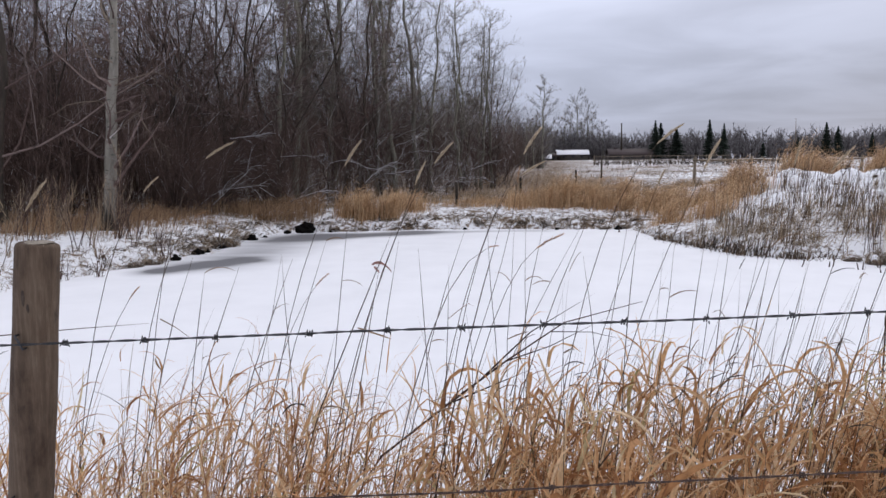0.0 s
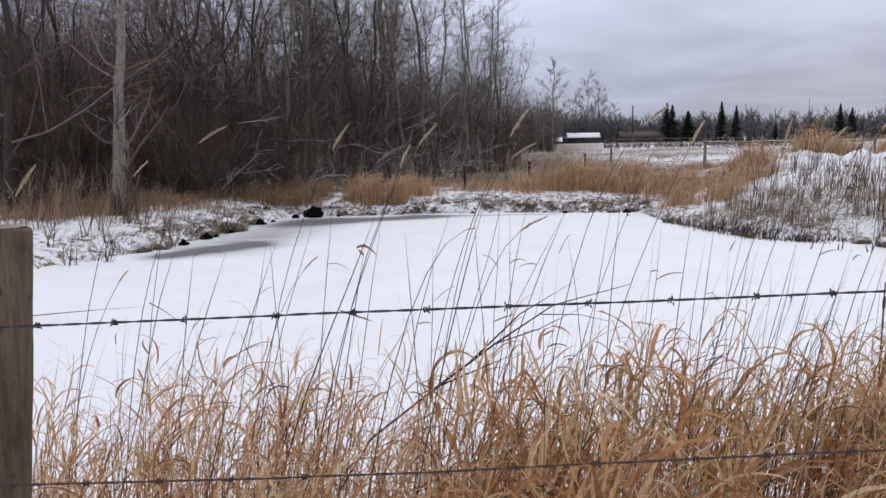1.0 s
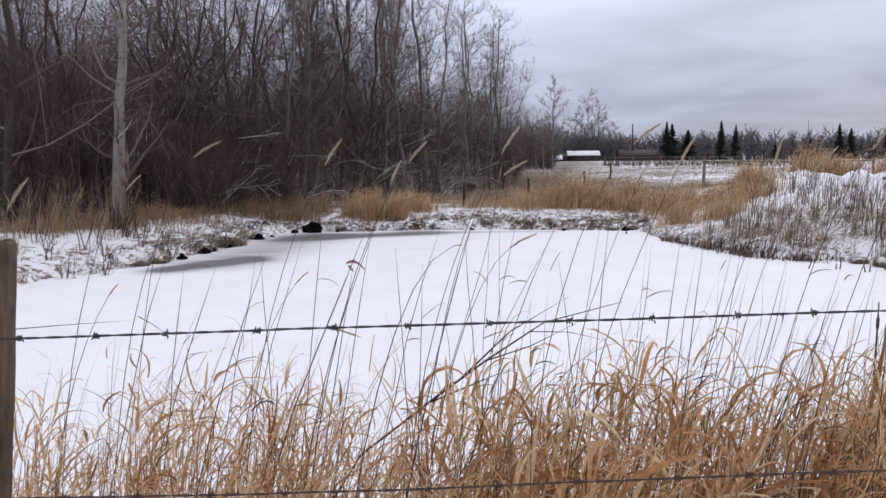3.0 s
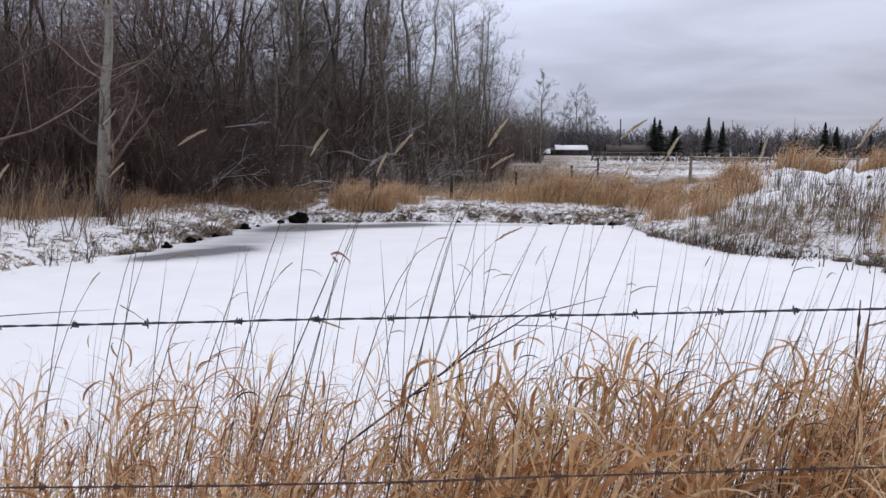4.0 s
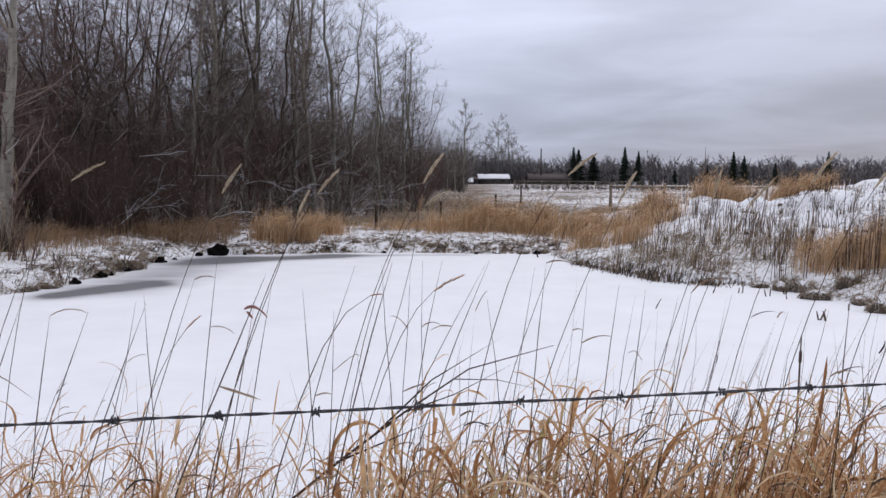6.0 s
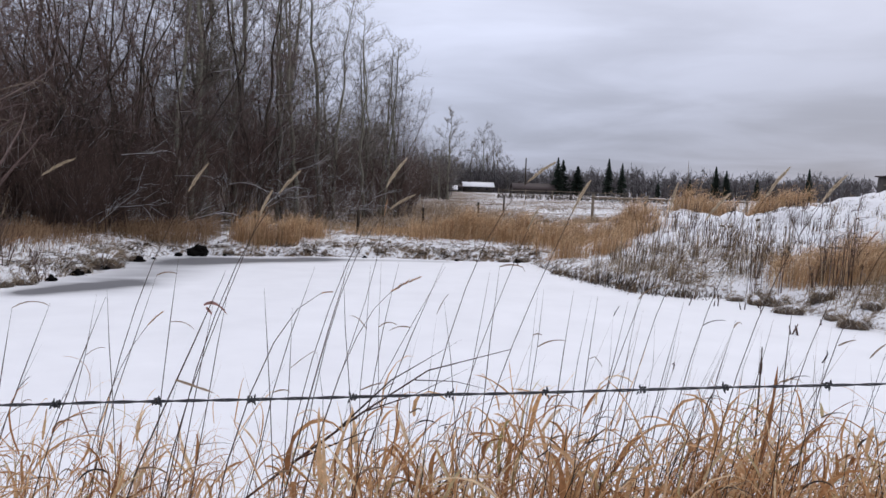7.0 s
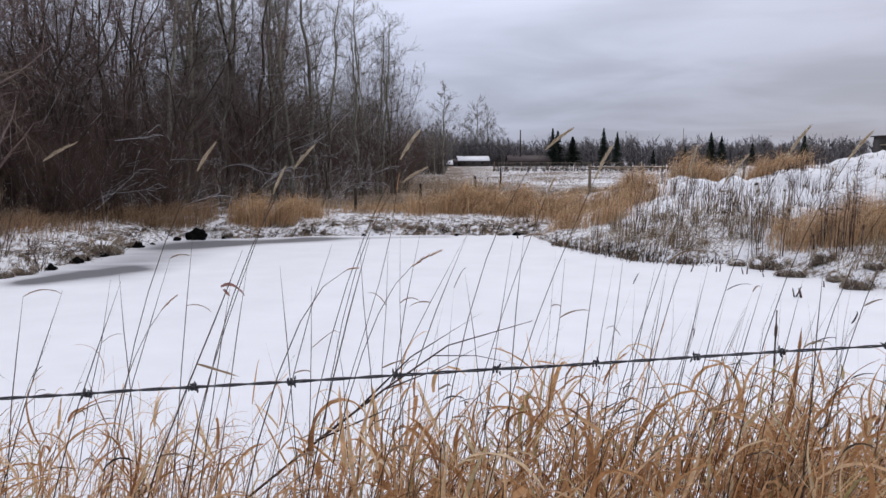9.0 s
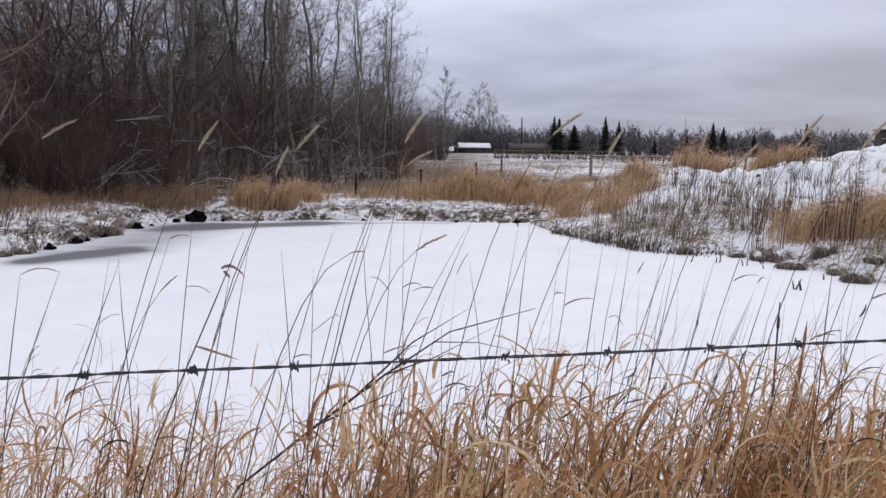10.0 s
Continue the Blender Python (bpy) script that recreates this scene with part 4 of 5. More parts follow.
def modern_house():
    thing = tagged(new("hill_house"), "dark flat-roofed house with a deck behind the snow hill", "house")
    z = ground_z(65, 100) - 0.5
    part("wall", box(63.8, 66.4, 100, 102, z, 5.06, 0.03), M_WALL, thing)
    part("roof", box(63.5, 66.8, 99.7, 102.3, 5.06, 5.22, 0.03), M_ROOF, thing)
    part("wing", box(66.5, 68.3, 100.5, 102.2, z, 4.65, 0.03), M_WALL, thing)
    part("window", box(64.2, 66.0, 99.94, 99.995, 4.55, 4.95, 0.01), M_GLASS, thing)
    part("deck", box(63.4, 68.6, 97.6, 100, 3.92, 4.04, 0.02), M_GREYWOOD, thing)
    for k in range(8):
        xx = 63.5 + k * 0.714
        part("rail_post", box(xx - 0.04, xx + 0.04, 97.6, 97.68, 4.04, 4.5, 0.01), M_GREYWOOD, thing)
    part("rail", box(63.4, 68.6, 97.58, 97.70, 4.5, 4.58, 0.01), M_GREYWOOD, thing)


modern_house()

# ---- rail fences and posts beyond the pond ----


def rail_fence(name, label, pts, tall, mat, r=0.07, rails=(0.9, 0.5)):
    thing = tagged(new(name), label, "fence")
    tops = []
    for x, y in pts:
        z = ground_z(x, y)
        a = Acc()
        a.tube([(x, y, z - 0.2), (x + 0.02, y, z + tall)], [r * 1.1, r], 8)
        part("post", a, mat, thing)
        tops.append((x, y, z))
    for (xa, ya, za), (xb, yb, zb) in zip(tops, tops[1:]):
        for u in rails:
            a = Acc()
            a.tube([(xa - 0.1, ya - r, za + tall * u), ((xa + xb) / 2, (ya + yb) / 2 - r, (za + zb) / 2 + tall * u - 0.03), (xb + 0.1, yb - r, zb + tall * u)], [r * 0.65] * 3, 6)
            part("rail", a, mat, thing)


rail_fence("rail_fence", "weathered wooden rail fence along the snowy field", [(9.15, 36), (11.7, 36.3), (14.4, 36.8), (17.0, 37.4)], 1.25, M_GREYWOOD, 0.065, (0.88,))
rail_fence("field_fence", "grey pole fence across the far field", [(12.4 + 3.4 * k, 96 + 0.4 * k) for k in range(6)], 1.2, M_GREYWOOD, 0.055, (0.9, 0.5))
for x, y, tall in ((-0.98, 25.2, 0.72), (3.6, 33.0, 0.9), (5.6, 40.0, 1.0), (1.2, 29.5, 0.7)):
    a = Acc()
    z = ground_z(x, y)
    a.tube([(x, y, z - 0.2), (x + 0.01, y, z + tall * 0.6), (x, y, z + tall)], [0.05, 0.045, 0.04], 8)
    tagged(part("field_post", a, M_DARKBARK), "thin dark wooden post standing in dry grass", "post", "posts by the pond")

# ---- grasses round the pond ----


def tall_patch(name, label, mat, spots, tall, width, lean=0.22, seed=1, droop=0.3, fuzz=0):
    """Many upright dry blades, each bent a little to the right by the wind."""
    rnd = random.Random(seed)
    a = Acc()
    xs, ys = np.array([p[0] for p in spots]), np.array([p[1] for p in spots])
    for (x, y), z in zip(spots, height(xs, ys)):
        h = tall * rnd.uniform(0.35, 1.2) * (0.72 + 0.55 * noise.noise(Vector((x * 2.3, y * 2.3, seed))) + 0.5 * noise.noise(Vector((x * 0.7, y * 0.7, seed + 9))))
        an = rnd.gauss(0, 1.3)
        bend = Vector((math.cos(an) * lean, math.sin(an) * lean, 0)) * h * rnd.uniform(0.3, 1.6)
        b = Vector((x, y, float(z) - 0.03))
        mid, tip = b + Vector((0, 0, h * 0.6)) + bend * 0.4, b + Vector((0, 0, h * (1 - droop * rnd.random()))) + bend * 1.5
        a.twig([b, mid, tip], width * rnd.uniform(0.6, 1.2))
        for k in range(fuzz):
            q = mid.lerp(tip, rnd.uniform(0.1, 0.95))
            a.twig([q, q + Vector((rnd.gauss(0.3, 0.7), rnd.gauss(0, 0.7), rnd.uniform(-0.3, 0.9))) * h * 0.16], width * 0.6)
    tagged(part(name, a, mat), label, "grass", kind="stuff")


def blob(rnd, cx, cy, rx, ry, n, clumps=14, tight=1.0):
    """Uneven scatter: clumps inside an ellipse."""
    cs = []
    while len(cs) < clumps:
        a, b = rnd.uniform(-1, 1), rnd.uniform(-1, 1)
        if a * a + b * b < 1:
            cs.append((cx + a * rx, cy + b * ry, (rnd.uniform(0.12, 0.4) * min(rx, ry) + 0.08) * tight))
    res = []
    for k in range(n):
        x, y, r = rnd.choice(cs)
        res.append((x + rnd.gauss(0, r), y + rnd.gauss(0, r)))
    ds = shore_distance(np.array([p[0] for p in res]), np.array([p[1] for p in res]))
    return [p for p, d in zip(res, ds) if d > 0.25]


rg = random.Random(21)
GOLD = "patch of tall golden-brown dry grass on the pond bank"
for k, (cx, cy, rx, ry, n, lumps, tall, thick) in enumerate([
        (-3.3, 22.6, 0.85, 0.45, 1700, 8, 1.0, 0.007), (-2.5, 23.6, 0.7, 0.5, 500, 8, 0.75, 0.007),
        (1.5, 24.3, 1.0, 0.7, 2100, 12, 0.98, 0.007), (3.4, 24.3, 1.3, 0.8, 2600, 15, 1.0, 0.007),
        (5.0, 23.4, 0.9, 0.8, 1400, 12, 0.95, 0.007), (6.4, 22.4, 1.1, 1.4, 2000, 17, 0.90, 0.007),
        (5.3, 20.6, 0.9, 0.6, 900, 18, 0.95, 0.006),
        (8.2, 15.5, 0.6, 0.7, 500, 14, 0.85, 0.0055), (9.0, 15.2, 0.75, 0.6, 2500, 14, 0.98, 0.0055), (10.4, 15.4, 0.95, 0.7, 3600, 15, 1.05, 0.0055),
        (10.3, 25.8, 0.9, 0.8, 1800, 12, 1.15, 0.008), (12.7, 26.0, 1.0, 0.8, 1800, 12, 1.10, 0.008),
        (0.0, 25.3, 2.2, 1.2, 1500, 26, 0.42, 0.007), (10.1, 12.6, 0.55, 0.9, 1300, 16, 0.70, 0.005)]):
    tall_patch("golden_grass", GOLD, M_GOLD, blob(rg, cx, cy, rx, ry, n, lumps, 0.8), tall, thick, 0.26, 60 + k, 0.45, 3 if thick < 0.006 else 2)
tall_patch("brown_grass", "dark brown dry grass at the wood's edge", M_BROWN, blob(rg, -6.3, 22.6, 1.3, 1.0, 2200, 22, 0.8), 0.62, 0.007, 0.34, 8, 0.3, 1)
tall_patch("field_grass", "tall tan grass between the wood and the field", M_TAN, blob(rg, 3.0, 38.0, 2.6, 6.0, 3000, 46), 0.55, 0.011, 0.34, 44, 0.3)
tall_patch("field_grass", "tall tan grass between the wood and the field", M_TAN, blob(rg, 0.8, 31.0, 2.4, 2.6, 2200, 36), 0.42, 0.009, 0.34, 45, 0.3)
mot = [(rg.uniform(0.03, 0.42) * y, y) for y in [rg.uniform(33, 90) for k in range(520)]]
mot = [(x + rg.gauss(0, 0.5), y + rg.gauss(0, 0.5)) for x, y in mot for k in range(11)]
tall_patch("field_grass", "dead brown grass tufts scattered over the snowy field", M_LITTER, mot, 0.24, 0.016, 0.5, 25, 0.4)
tall_patch("bank_stubble", "matted brown grass stubble around the tussocks", M_LITTER, blob(rg, 8.7, 13.4, 1.2, 1.2, 1700, 40, 0.6), 0.30, 0.0055, 0.6, 33, 0.6)
BROWN = "brown dry grass below the leafless shrubs"
tall_patch("brown_grass", BROWN, M_BROWN, blob(rg, -8.2, 20.0, 1.3, 2.2, 2250, 40), 0.50, 0.007, 0.32, 9, 0.3, 1)
tall_patch("brown_grass", BROWN, M_BROWN, blob(rg, -10.6, 17.2, 1.6, 2.4, 1700, 36), 0.42, 0.006, 0.32, 10, 0.3, 1)
tall_patch("brown_grass", BROWN, M_LITTER, blob(rg, -2.0, 27.5, 4.2, 1.8, 2200, 36, 0.7), 0.45, 0.008, 0.32, 11, 0.3, 1)
tall_patch("brown_grass", BROWN, M_LITTER, blob(rg, 6.0, 33.0, 3.5, 4.0, 3900, 60), 0.37, 0.009, 0.32, 12, 0.3, 1)

tall_patch("brown_grass", "tan dry grass on the bank before the wood", M_BROWN, blob(rg, -9.0, 16.6, 1.3, 1.5, 1500, 40, 0.7), 0.55, 0.0055, 0.3, 51, 0.3, 1)

# cattail and reed stems in the cove
REED = "grey-brown standing reed stems at the pond's edge"
tall_patch("reeds", REED, M_REED, blob(rg, 5.5, 17.2, 1.5, 2.0, 640, 34, 0.18), 0.80, 0.0075, 0.20, 13, 0.35)
tall_patch("reeds", REED, M_REED, blob(rg, 7.5, 17.4, 1.6, 2.0, 520, 32, 0.16), 1.0, 0.0075, 0.18, 14, 0.3)
tall_patch("reeds", REED, M_TWIG, blob(rg, 7.6, 18.5, 2.4, 2.4, 150, 50, 0.10), 0.98, 0.0060, 0.12, 26, 0.1, 2)
tall_patch("fallen_reeds", "pale broken reed stalks lying on the snow", M_HUMMOCK, blob(rg, 6.0, 16.9, 2.1, 1.9, 1500, 70, 0.5), 0.34, 0.0065, 1.3, 27, 0.8)
tall_patch("fallen_reeds", "pale broken reed stalks lying on the snow", M_SEED, blob(rg, 6.2, 16.9, 2.2, 1.9, 380, 50, 0.5), 0.38, 0.0065, 1.2, 28, 0.8)
tall_patch("reeds", "thin standing weed stems on the snowy slope", M_REED, blob(rg, 10.0, 18.5, 3.2, 2.0, 190, 40, 0.15), 0.95, 0.007, 0.10, 15, 0.1)
tall_patch("hill_weeds", "sparse dark weeds and dead tufts on the snowy hill", M_TWIG, blob(rg, 9.6, 21.0, 2.6, 2.6, 240, 46, 0.10), 0.75, 0.0065, 0.15, 29, 0.1, 3)
tall_patch("hill_weeds", "sparse dark weeds and dead tufts on the snowy hill", M_REED, blob(rg, 12.0, 21.5, 5.0, 4.0, 1000, 70, 0.08), 0.36, 0.007, 0.3, 18, 0.3)
tall_patch("hill_weeds", "sparse dark weeds and dead tufts on the snowy hill", M_TWIG, blob(rg, 10.0, 22.5, 3.5, 2.6, 520, 46, 0.12), 0.42, 0.008, 0.3, 19, 0.3)
tall_patch("dark_weeds", "tall dark weed stems standing among golden grass", M_TWIG, blob(rg, 9.2, 14.6, 2.3, 1.2, 150, 26, 0.15), 1.5, 0.0085, 0.10, 30, 0.05, 5)
tall_patch("dark_weeds", "dark weed stems with seed heads on the snowy slope", M_TWIG, blob(rg, 12.0, 17.5, 2.6, 1.8, 100, 22, 0.15), 1.0, 0.008, 0.10, 31, 0.05, 6)
edge = []
for k in range(1050):
    u = rg.random()
    x, y = np.interp(u, [0, .3, .55, .8, 1], [3.85, 4.3, 4.95, 5.7, 6.6]), np.interp(u, [0, .3, .55, .8, 1], [19.0, 17.2, 15.6, 14.9, 15.1])
    edge.append((float(x) + rg.gauss(0.16, 0.14), float(y) + rg.gauss(0.13, 0.16)))
tall_patch("reed_stubble", "dark broken reed stubble frozen into the ice", M_STALK, edge, 0.30, 0.012, 0.25, 16, 0.2)

# low tufts and litter along all the banks
low = []
for k in range(6600):
    x, y = rg.uniform(-9.5, 11.0), rg.uniform(9.0, 26.0)
    low.append((x, y))
ds = shore_distance(np.array([p[0] for p in low]), np.array([p[1] for p in low]))
lump = waves(np.array([p[0] for p in low]), np.array([p[1] for p in low]), 0.8, 31)
low = [p for p, d, w in zip(low, ds, lump) if 0.08 < d < 3.6 and w > (0.02 if p[0] < 3 or (p[0] > 6.6 and p[1] < 15) else 0.16)]
more = []
for x, y in low:
    for k in range(5):
        more.append((x + rg.gauss(0, 0.07), y + rg.gauss(0, 0.07)))
tall_patch("bank_litter", "low tufts of dead grass poking through bank snow", M_LITTER, more, 0.27, 0.0065, 0.6, 17, 0.7)

# dark frozen tufts right at the water line
tuft = [(rg.uniform(-7.2, 4.2), rg.uniform(12.5, 23.2)) for k in range(5200)]
ds = shore_distance(np.array([p[0] for p in tuft]), np.array([p[1] for p in tuft]))
tuft = [p for p, d in zip(tuft, ds) if 0.02 < d < 1.5 - 1.1 * rg.random()][:520]
dark_tufts = [(x + rg.gauss(0, 0.06), y + rg.gauss(0, 0.05)) for k, (x, y) in enumerate(tuft) for j in range(14) if k % 2]
pale_tufts = [(x + rg.gauss(0, 0.08), y + rg.gauss(0, 0.06)) for k, (x, y) in enumerate(tuft) for j in range(14) if k % 2 == 0]
tall_patch("shore_tufts", "dark frozen grass tufts along the pond's edge", M_STALK, dark_tufts, 0.15, 0.011, 0.9, 41, 0.8)
tall_patch("shore_tufts", "pale matted grass tufts along the pond's edge", M_HUMMOCK, pale_tufts, 0.19, 0.009, 0.9, 42, 0.8)

# ---- tussocks and clods on the shore ----


def tussock(seed):
    """A rounded hummock: dark soil, straw draping down on all sides, lumps of snow on top."""
    rnd = random.Random(seed)
    thing = tagged(new("tussock"), "rounded frozen grass tussock with snow cap at the shore", "tussock", "tussocks on the shore")

    def lump(u, an):
        k = 1 + 0.22 * math.sin(2 * an + seed) + 0.12 * math.sin(5 * an + 2 * seed)
        r = 0.215 * k * math.sin(min(1.0, u * 1.15) * math.pi / 2)
        return Vector((r * math.cos(an) * 1.15, r * math.sin(an), 0.235 * max(0.0, math.cos(u * math.pi / 2)) ** 0.75 * (1 + 0.12 * math.sin(an * 3 + seed)) - 0.02 - 0.05 * u))
    a = Acc()
    verts, faces = [Vector((0, 0, 0.22))], []
    for i in range(1, 9):
        for k in range(20):
            p = lump(i / 8, k * math.pi / 10)
            verts.append(p + p.normalized() * (0.02 * noise.noise(p * 18 + Vector((seed, 0, 0))) - 0.012))
    for k in range(20):
        faces.append((0, 1 + k, 1 + (k + 1) % 20))
        for i in range(7):
            q, w = 1 + i * 20 + k, 1 + i * 20 + (k + 1) % 20
            faces.append((q, q + 20, w + 20, w))
    a.put(verts, faces)
    part("soil", a, M_ROOTS, thing)
    cap = Acc()
    verts, faces = [Vector((0, 0, 0.252))], []
    for i in range(1, 6):
        for k in range(16):
            an = k * math.pi / 8
            reach = 0.42 + 0.20 * math.sin(2 * an + seed * 3) + 0.16 * math.sin(3 * an + seed)
            p = lump(i / 5 * reach, an)
            verts.append(p + Vector((0, 0, 0.020 * (1 - (i / 5) ** 2) - (0.02 if i == 5 else 0) + 0.03 * noise.noise(p * 22))))
    for k in range(16):
        faces.append((0, 1 + k, 1 + (k + 1) % 16))
        for i in range(4):
            q, w = 1 + i * 16 + k, 1 + i * 16 + (k + 1) % 16
            faces.append((q, q + 16, w + 16, w))
    cap.put(verts, faces)
    part("snow_cap", cap, M_SNOW, thing, "white snow cap")
    g = Acc()
    for k in range(380):
        an = rnd.uniform(0, 2 * math.pi)
        u = rnd.uniform(0.2, 0.75)
        tw = rnd.gauss(0, 0.25)
        out = Vector((math.cos(an), math.sin(an), 0))
        e = rnd.uniform(0.25, 0.6)
        pts = [lump(u, an), lump(u + e * 0.4, an + tw * 0.5) + out * rnd.uniform(0.005, 0.05), lump(min(1.1, u + e), an + tw) + out * rnd.uniform(0.0, 0.05)]
        if rnd.random() < 0.34:
            pts = [pts[0], pts[0] + out * 0.06 + Vector((0, 0, 0.09)), pts[0] + out * 0.16 + Vector((0, 0, rnd.uniform(0.0, 0.16)))]
        g.twig(pts, 0.0045)
    part("grass", g, M_HUMMOCK, thing)
    return thing


M_ROOTS = plain("frozen_soil", (0.095, 0.072, 0.054), 0.95, 0, 0.6, 25.0, 0.8)
TUSS = [tussock(k) for k in (3, 4, 5)]
spots = [(7.0, 13.35, 1.15), (7.45, 12.75, 0.85), (7.35, 12.0, 1.1), (7.85, 11.5, 1.15), (7.75, 10.75, 0.8), (8.05, 10.2, 1.3), (6.9, 14.4, 1.0), (7.3, 14.9, 0.9), (8.5, 11.3, 0.9), (8.0, 12.6, 0.8), (7.75, 13.7, 1.1), (7.2, 14.2, 1.1), (6.7, 14.8, 0.8), (8.6, 9.9, 1.1),
         (-6.3, 14.6, 0.7), (-6.45, 14.2, 0.6), (-6.15, 16.7, 1.0), (-6.05, 17.6, 1.7), (-6.1, 18.4, 1.3), (-6.0, 19.2, 0.8), (-4.2, 21.5, 0.7), (-3.4, 21.6, 0.6), (-0.2, 22.2, 0.7), (1.0, 22.1, 0.6), (3.2, 21.7, 0.7), (3.75, 21.9, 0.8)]
for k, (x, y, size) in enumerate(spots):
    size = size * (0.74 if x > 5 else 0.9)
    ob = TUSS[k % 3]
    ob.scale = (size * (1.0 + 0.3 * (k % 3) / 2), size * 0.9, size * (0.62 + 0.3 * (k % 4) / 3))
    m = pose(x, y, max(ground_z(x, y), POND_Z) + 0.02 * size, 0, 0, 77 * k)
    if k < 3:
        own = own + [m @ Matrix.Diagonal((*ob.scale, 1))] if k else [m @ Matrix.Diagonal((*ob.scale, 1))]
    else:
        copy_thing(ob, m)
for ob, m in zip(TUSS, own):
    ob.matrix_basis = m


def dark_clod(x, y, size, seed, label, mat=None):
    bm = bmesh.new()
    bmesh.ops.create_icosphere(bm, subdivisions=4 if size > 0.7 else 3, radius=0.24)
    shift = Vector((seed, 0, 0))
    for v in bm.verts:
        c = v.co.copy()
        v.co = Vector((c.x * 1.15, c.y * 0.9, c.z * (0.62 + 0.35 * max(0, 1 - abs(c.x + 0.03) / 0.16)))) + c.normalized() * (0.13 * noise.noise(c * 7 + shift) + 0.06 * noise.noise(c * 20 + shift))
    a = Acc()
    bm.verts.index_update()
    z = max(POND_Z, ground_z(x, y)) + 0.07 * size if mat else POND_Z + 0.07 * size
    a.put([v.co * size + Vector((x, y, z)) for v in bm.verts], [tuple(v.index for v in f.verts) for f in bm.faces])
    bm.free()
    tagged(part("soil_clod" if mat else "dark_clod", a, mat or M_BLACK), label, "clod", "clods on the hill" if mat else "peat clods on the shore")


# the largest black lump stands in for the dark hollow under the bank
dark_clod(-4.86, 21.05, 1.0, 0, "black lump in place of a dark hollow under the pond bank")
for k, (x, y, size) in enumerate([(-6.28, 14.85, 0.3), (-6.1, 15.2, 0.33), (-5.9, 17.3, 0.36), (-5.8, 17.6, 0.28), (-5.85, 18.1, 0.3), (3.55, 21.6, 0.36), (-6.5, 14.2, 0.20), (-6.02, 16.2, 0.42), (-5.95, 16.55, 0.22), (-5.75, 19.1, 0.46), (-5.62, 19.75, 0.2), (-5.3, 20.75, 0.38), (-4.25, 21.25, 0.18), (-0.6, 21.8, 0.22), (1.9, 21.6, 0.22)]):
    dark_clod(x, y, size, 3 + k, "small dark clod of frozen peat at the shore")

for k in range(34):
    x, y = R.uniform(7.5, 16.5), R.uniform(17.5, 24.0)
    dark_clod(x, y, R.uniform(0.10, 0.24), 20 + k, "dark frozen clod of soil on the snowy hill", M_ROOTS)

# ---- small things on the ice and banks ----


def stub(x, y, tall, n, seed):
    rnd = random.Random(seed)
    a = Acc()
    for k in range(n):
        b = Vector((x + rnd.gauss(0, 0.03), y + rnd.gauss(0, 0.03), POND_Z - 0.02))
        t = b + Vector((rnd.gauss(0, 0.25) * tall, rnd.gauss(0, 0.2) * tall, tall * rnd.uniform(0.6, 1.1)))
        a.tube([b, b.lerp(t, 0.6), t], [0.012, 0.011, 0.007], 5)
    tagged(part("reed_stub", a, M_TWIG), "dark broken reed stub frozen in the ice", "reed stub", "reed stubs on the ice")


for k, (x, y, tall, n) in enumerate([(6.05, 11.3, 0.16, 5), (6.0, 14.0, 0.2, 2), (6.3, 13.7, 0.15, 2), (6.75, 13.9, 0.18, 2), (6.5, 13.3, 0.14, 1), (5.55, 14.1, 0.16, 1), (3.45, 20.8, 0.16, 2), (6.95, 12.2, 0.13, 2)]):
    stub(x, y, tall, n, k)

def sapling(x, y, tall, seed, mat, stems=3):
    rnd = random.Random(seed)
    thing = tagged(new("sapling"), "thin leafless brown saplings on the snowy bank", "sapling", "saplings on the bank")
    thing.matrix_basis = pose(x, y, ground_z(x, y))
    for k in range(stems):
        a, tw = Acc(), Acc()
        an = rnd.uniform(0, 6.28)
        d = Vector((math.cos(an) * 0.22 + 0.1, math.sin(an) * 0.22, 1))
        grow(a, tw, Vector((rnd.gauss(0, 0.06), rnd.gauss(0, 0.06), -0.05)), d, tall * rnd.uniform(0.7, 1.1), 0.0105, 0, 0.5, rnd, 0.05, (6,), 0.06, (0.01, 0.005, 0.004))
        a.put(tw.v, tw.f)
        part("stem", a, mat, thing)


for k in range(26):
    x, y = R.uniform(-9.6, -6.9), R.uniform(12.2, 16.5)
    if float(shore_distance(np.array([x]), np.array([y]))[0]) > 0.25:
        sapling(x, y, R.uniform(0.7, 1.9), 100 + k, M_TWIG if k % 3 else M_REED, 2 + k % 3)
for k in range(12):
    sapling(R.uniform(-10.4, -8.2), R.uniform(14.5, 18.5), R.uniform(0.5, 1.1), 400 + k, M_REED if k % 2 else M_BROWN, 4)
for k, (x, y, tall) in enumerate([(-6.55, 12.9, 0.7), (-6.2, 15.1, 0.65), (-6.35, 14.9, 0.8), (-7.0, 12.6, 0.6)]):
    sapling(x, y, tall, 160 + k, M_TWIG, 4)
for k in range(34):
    x, y = R.uniform(6.2, 13.0), R.uniform(15.0, 21.0)
    sapling(x, y, R.uniform(0.6, 1.25), 200 + k, M_TWIG if k % 2 else M_REED, 2)


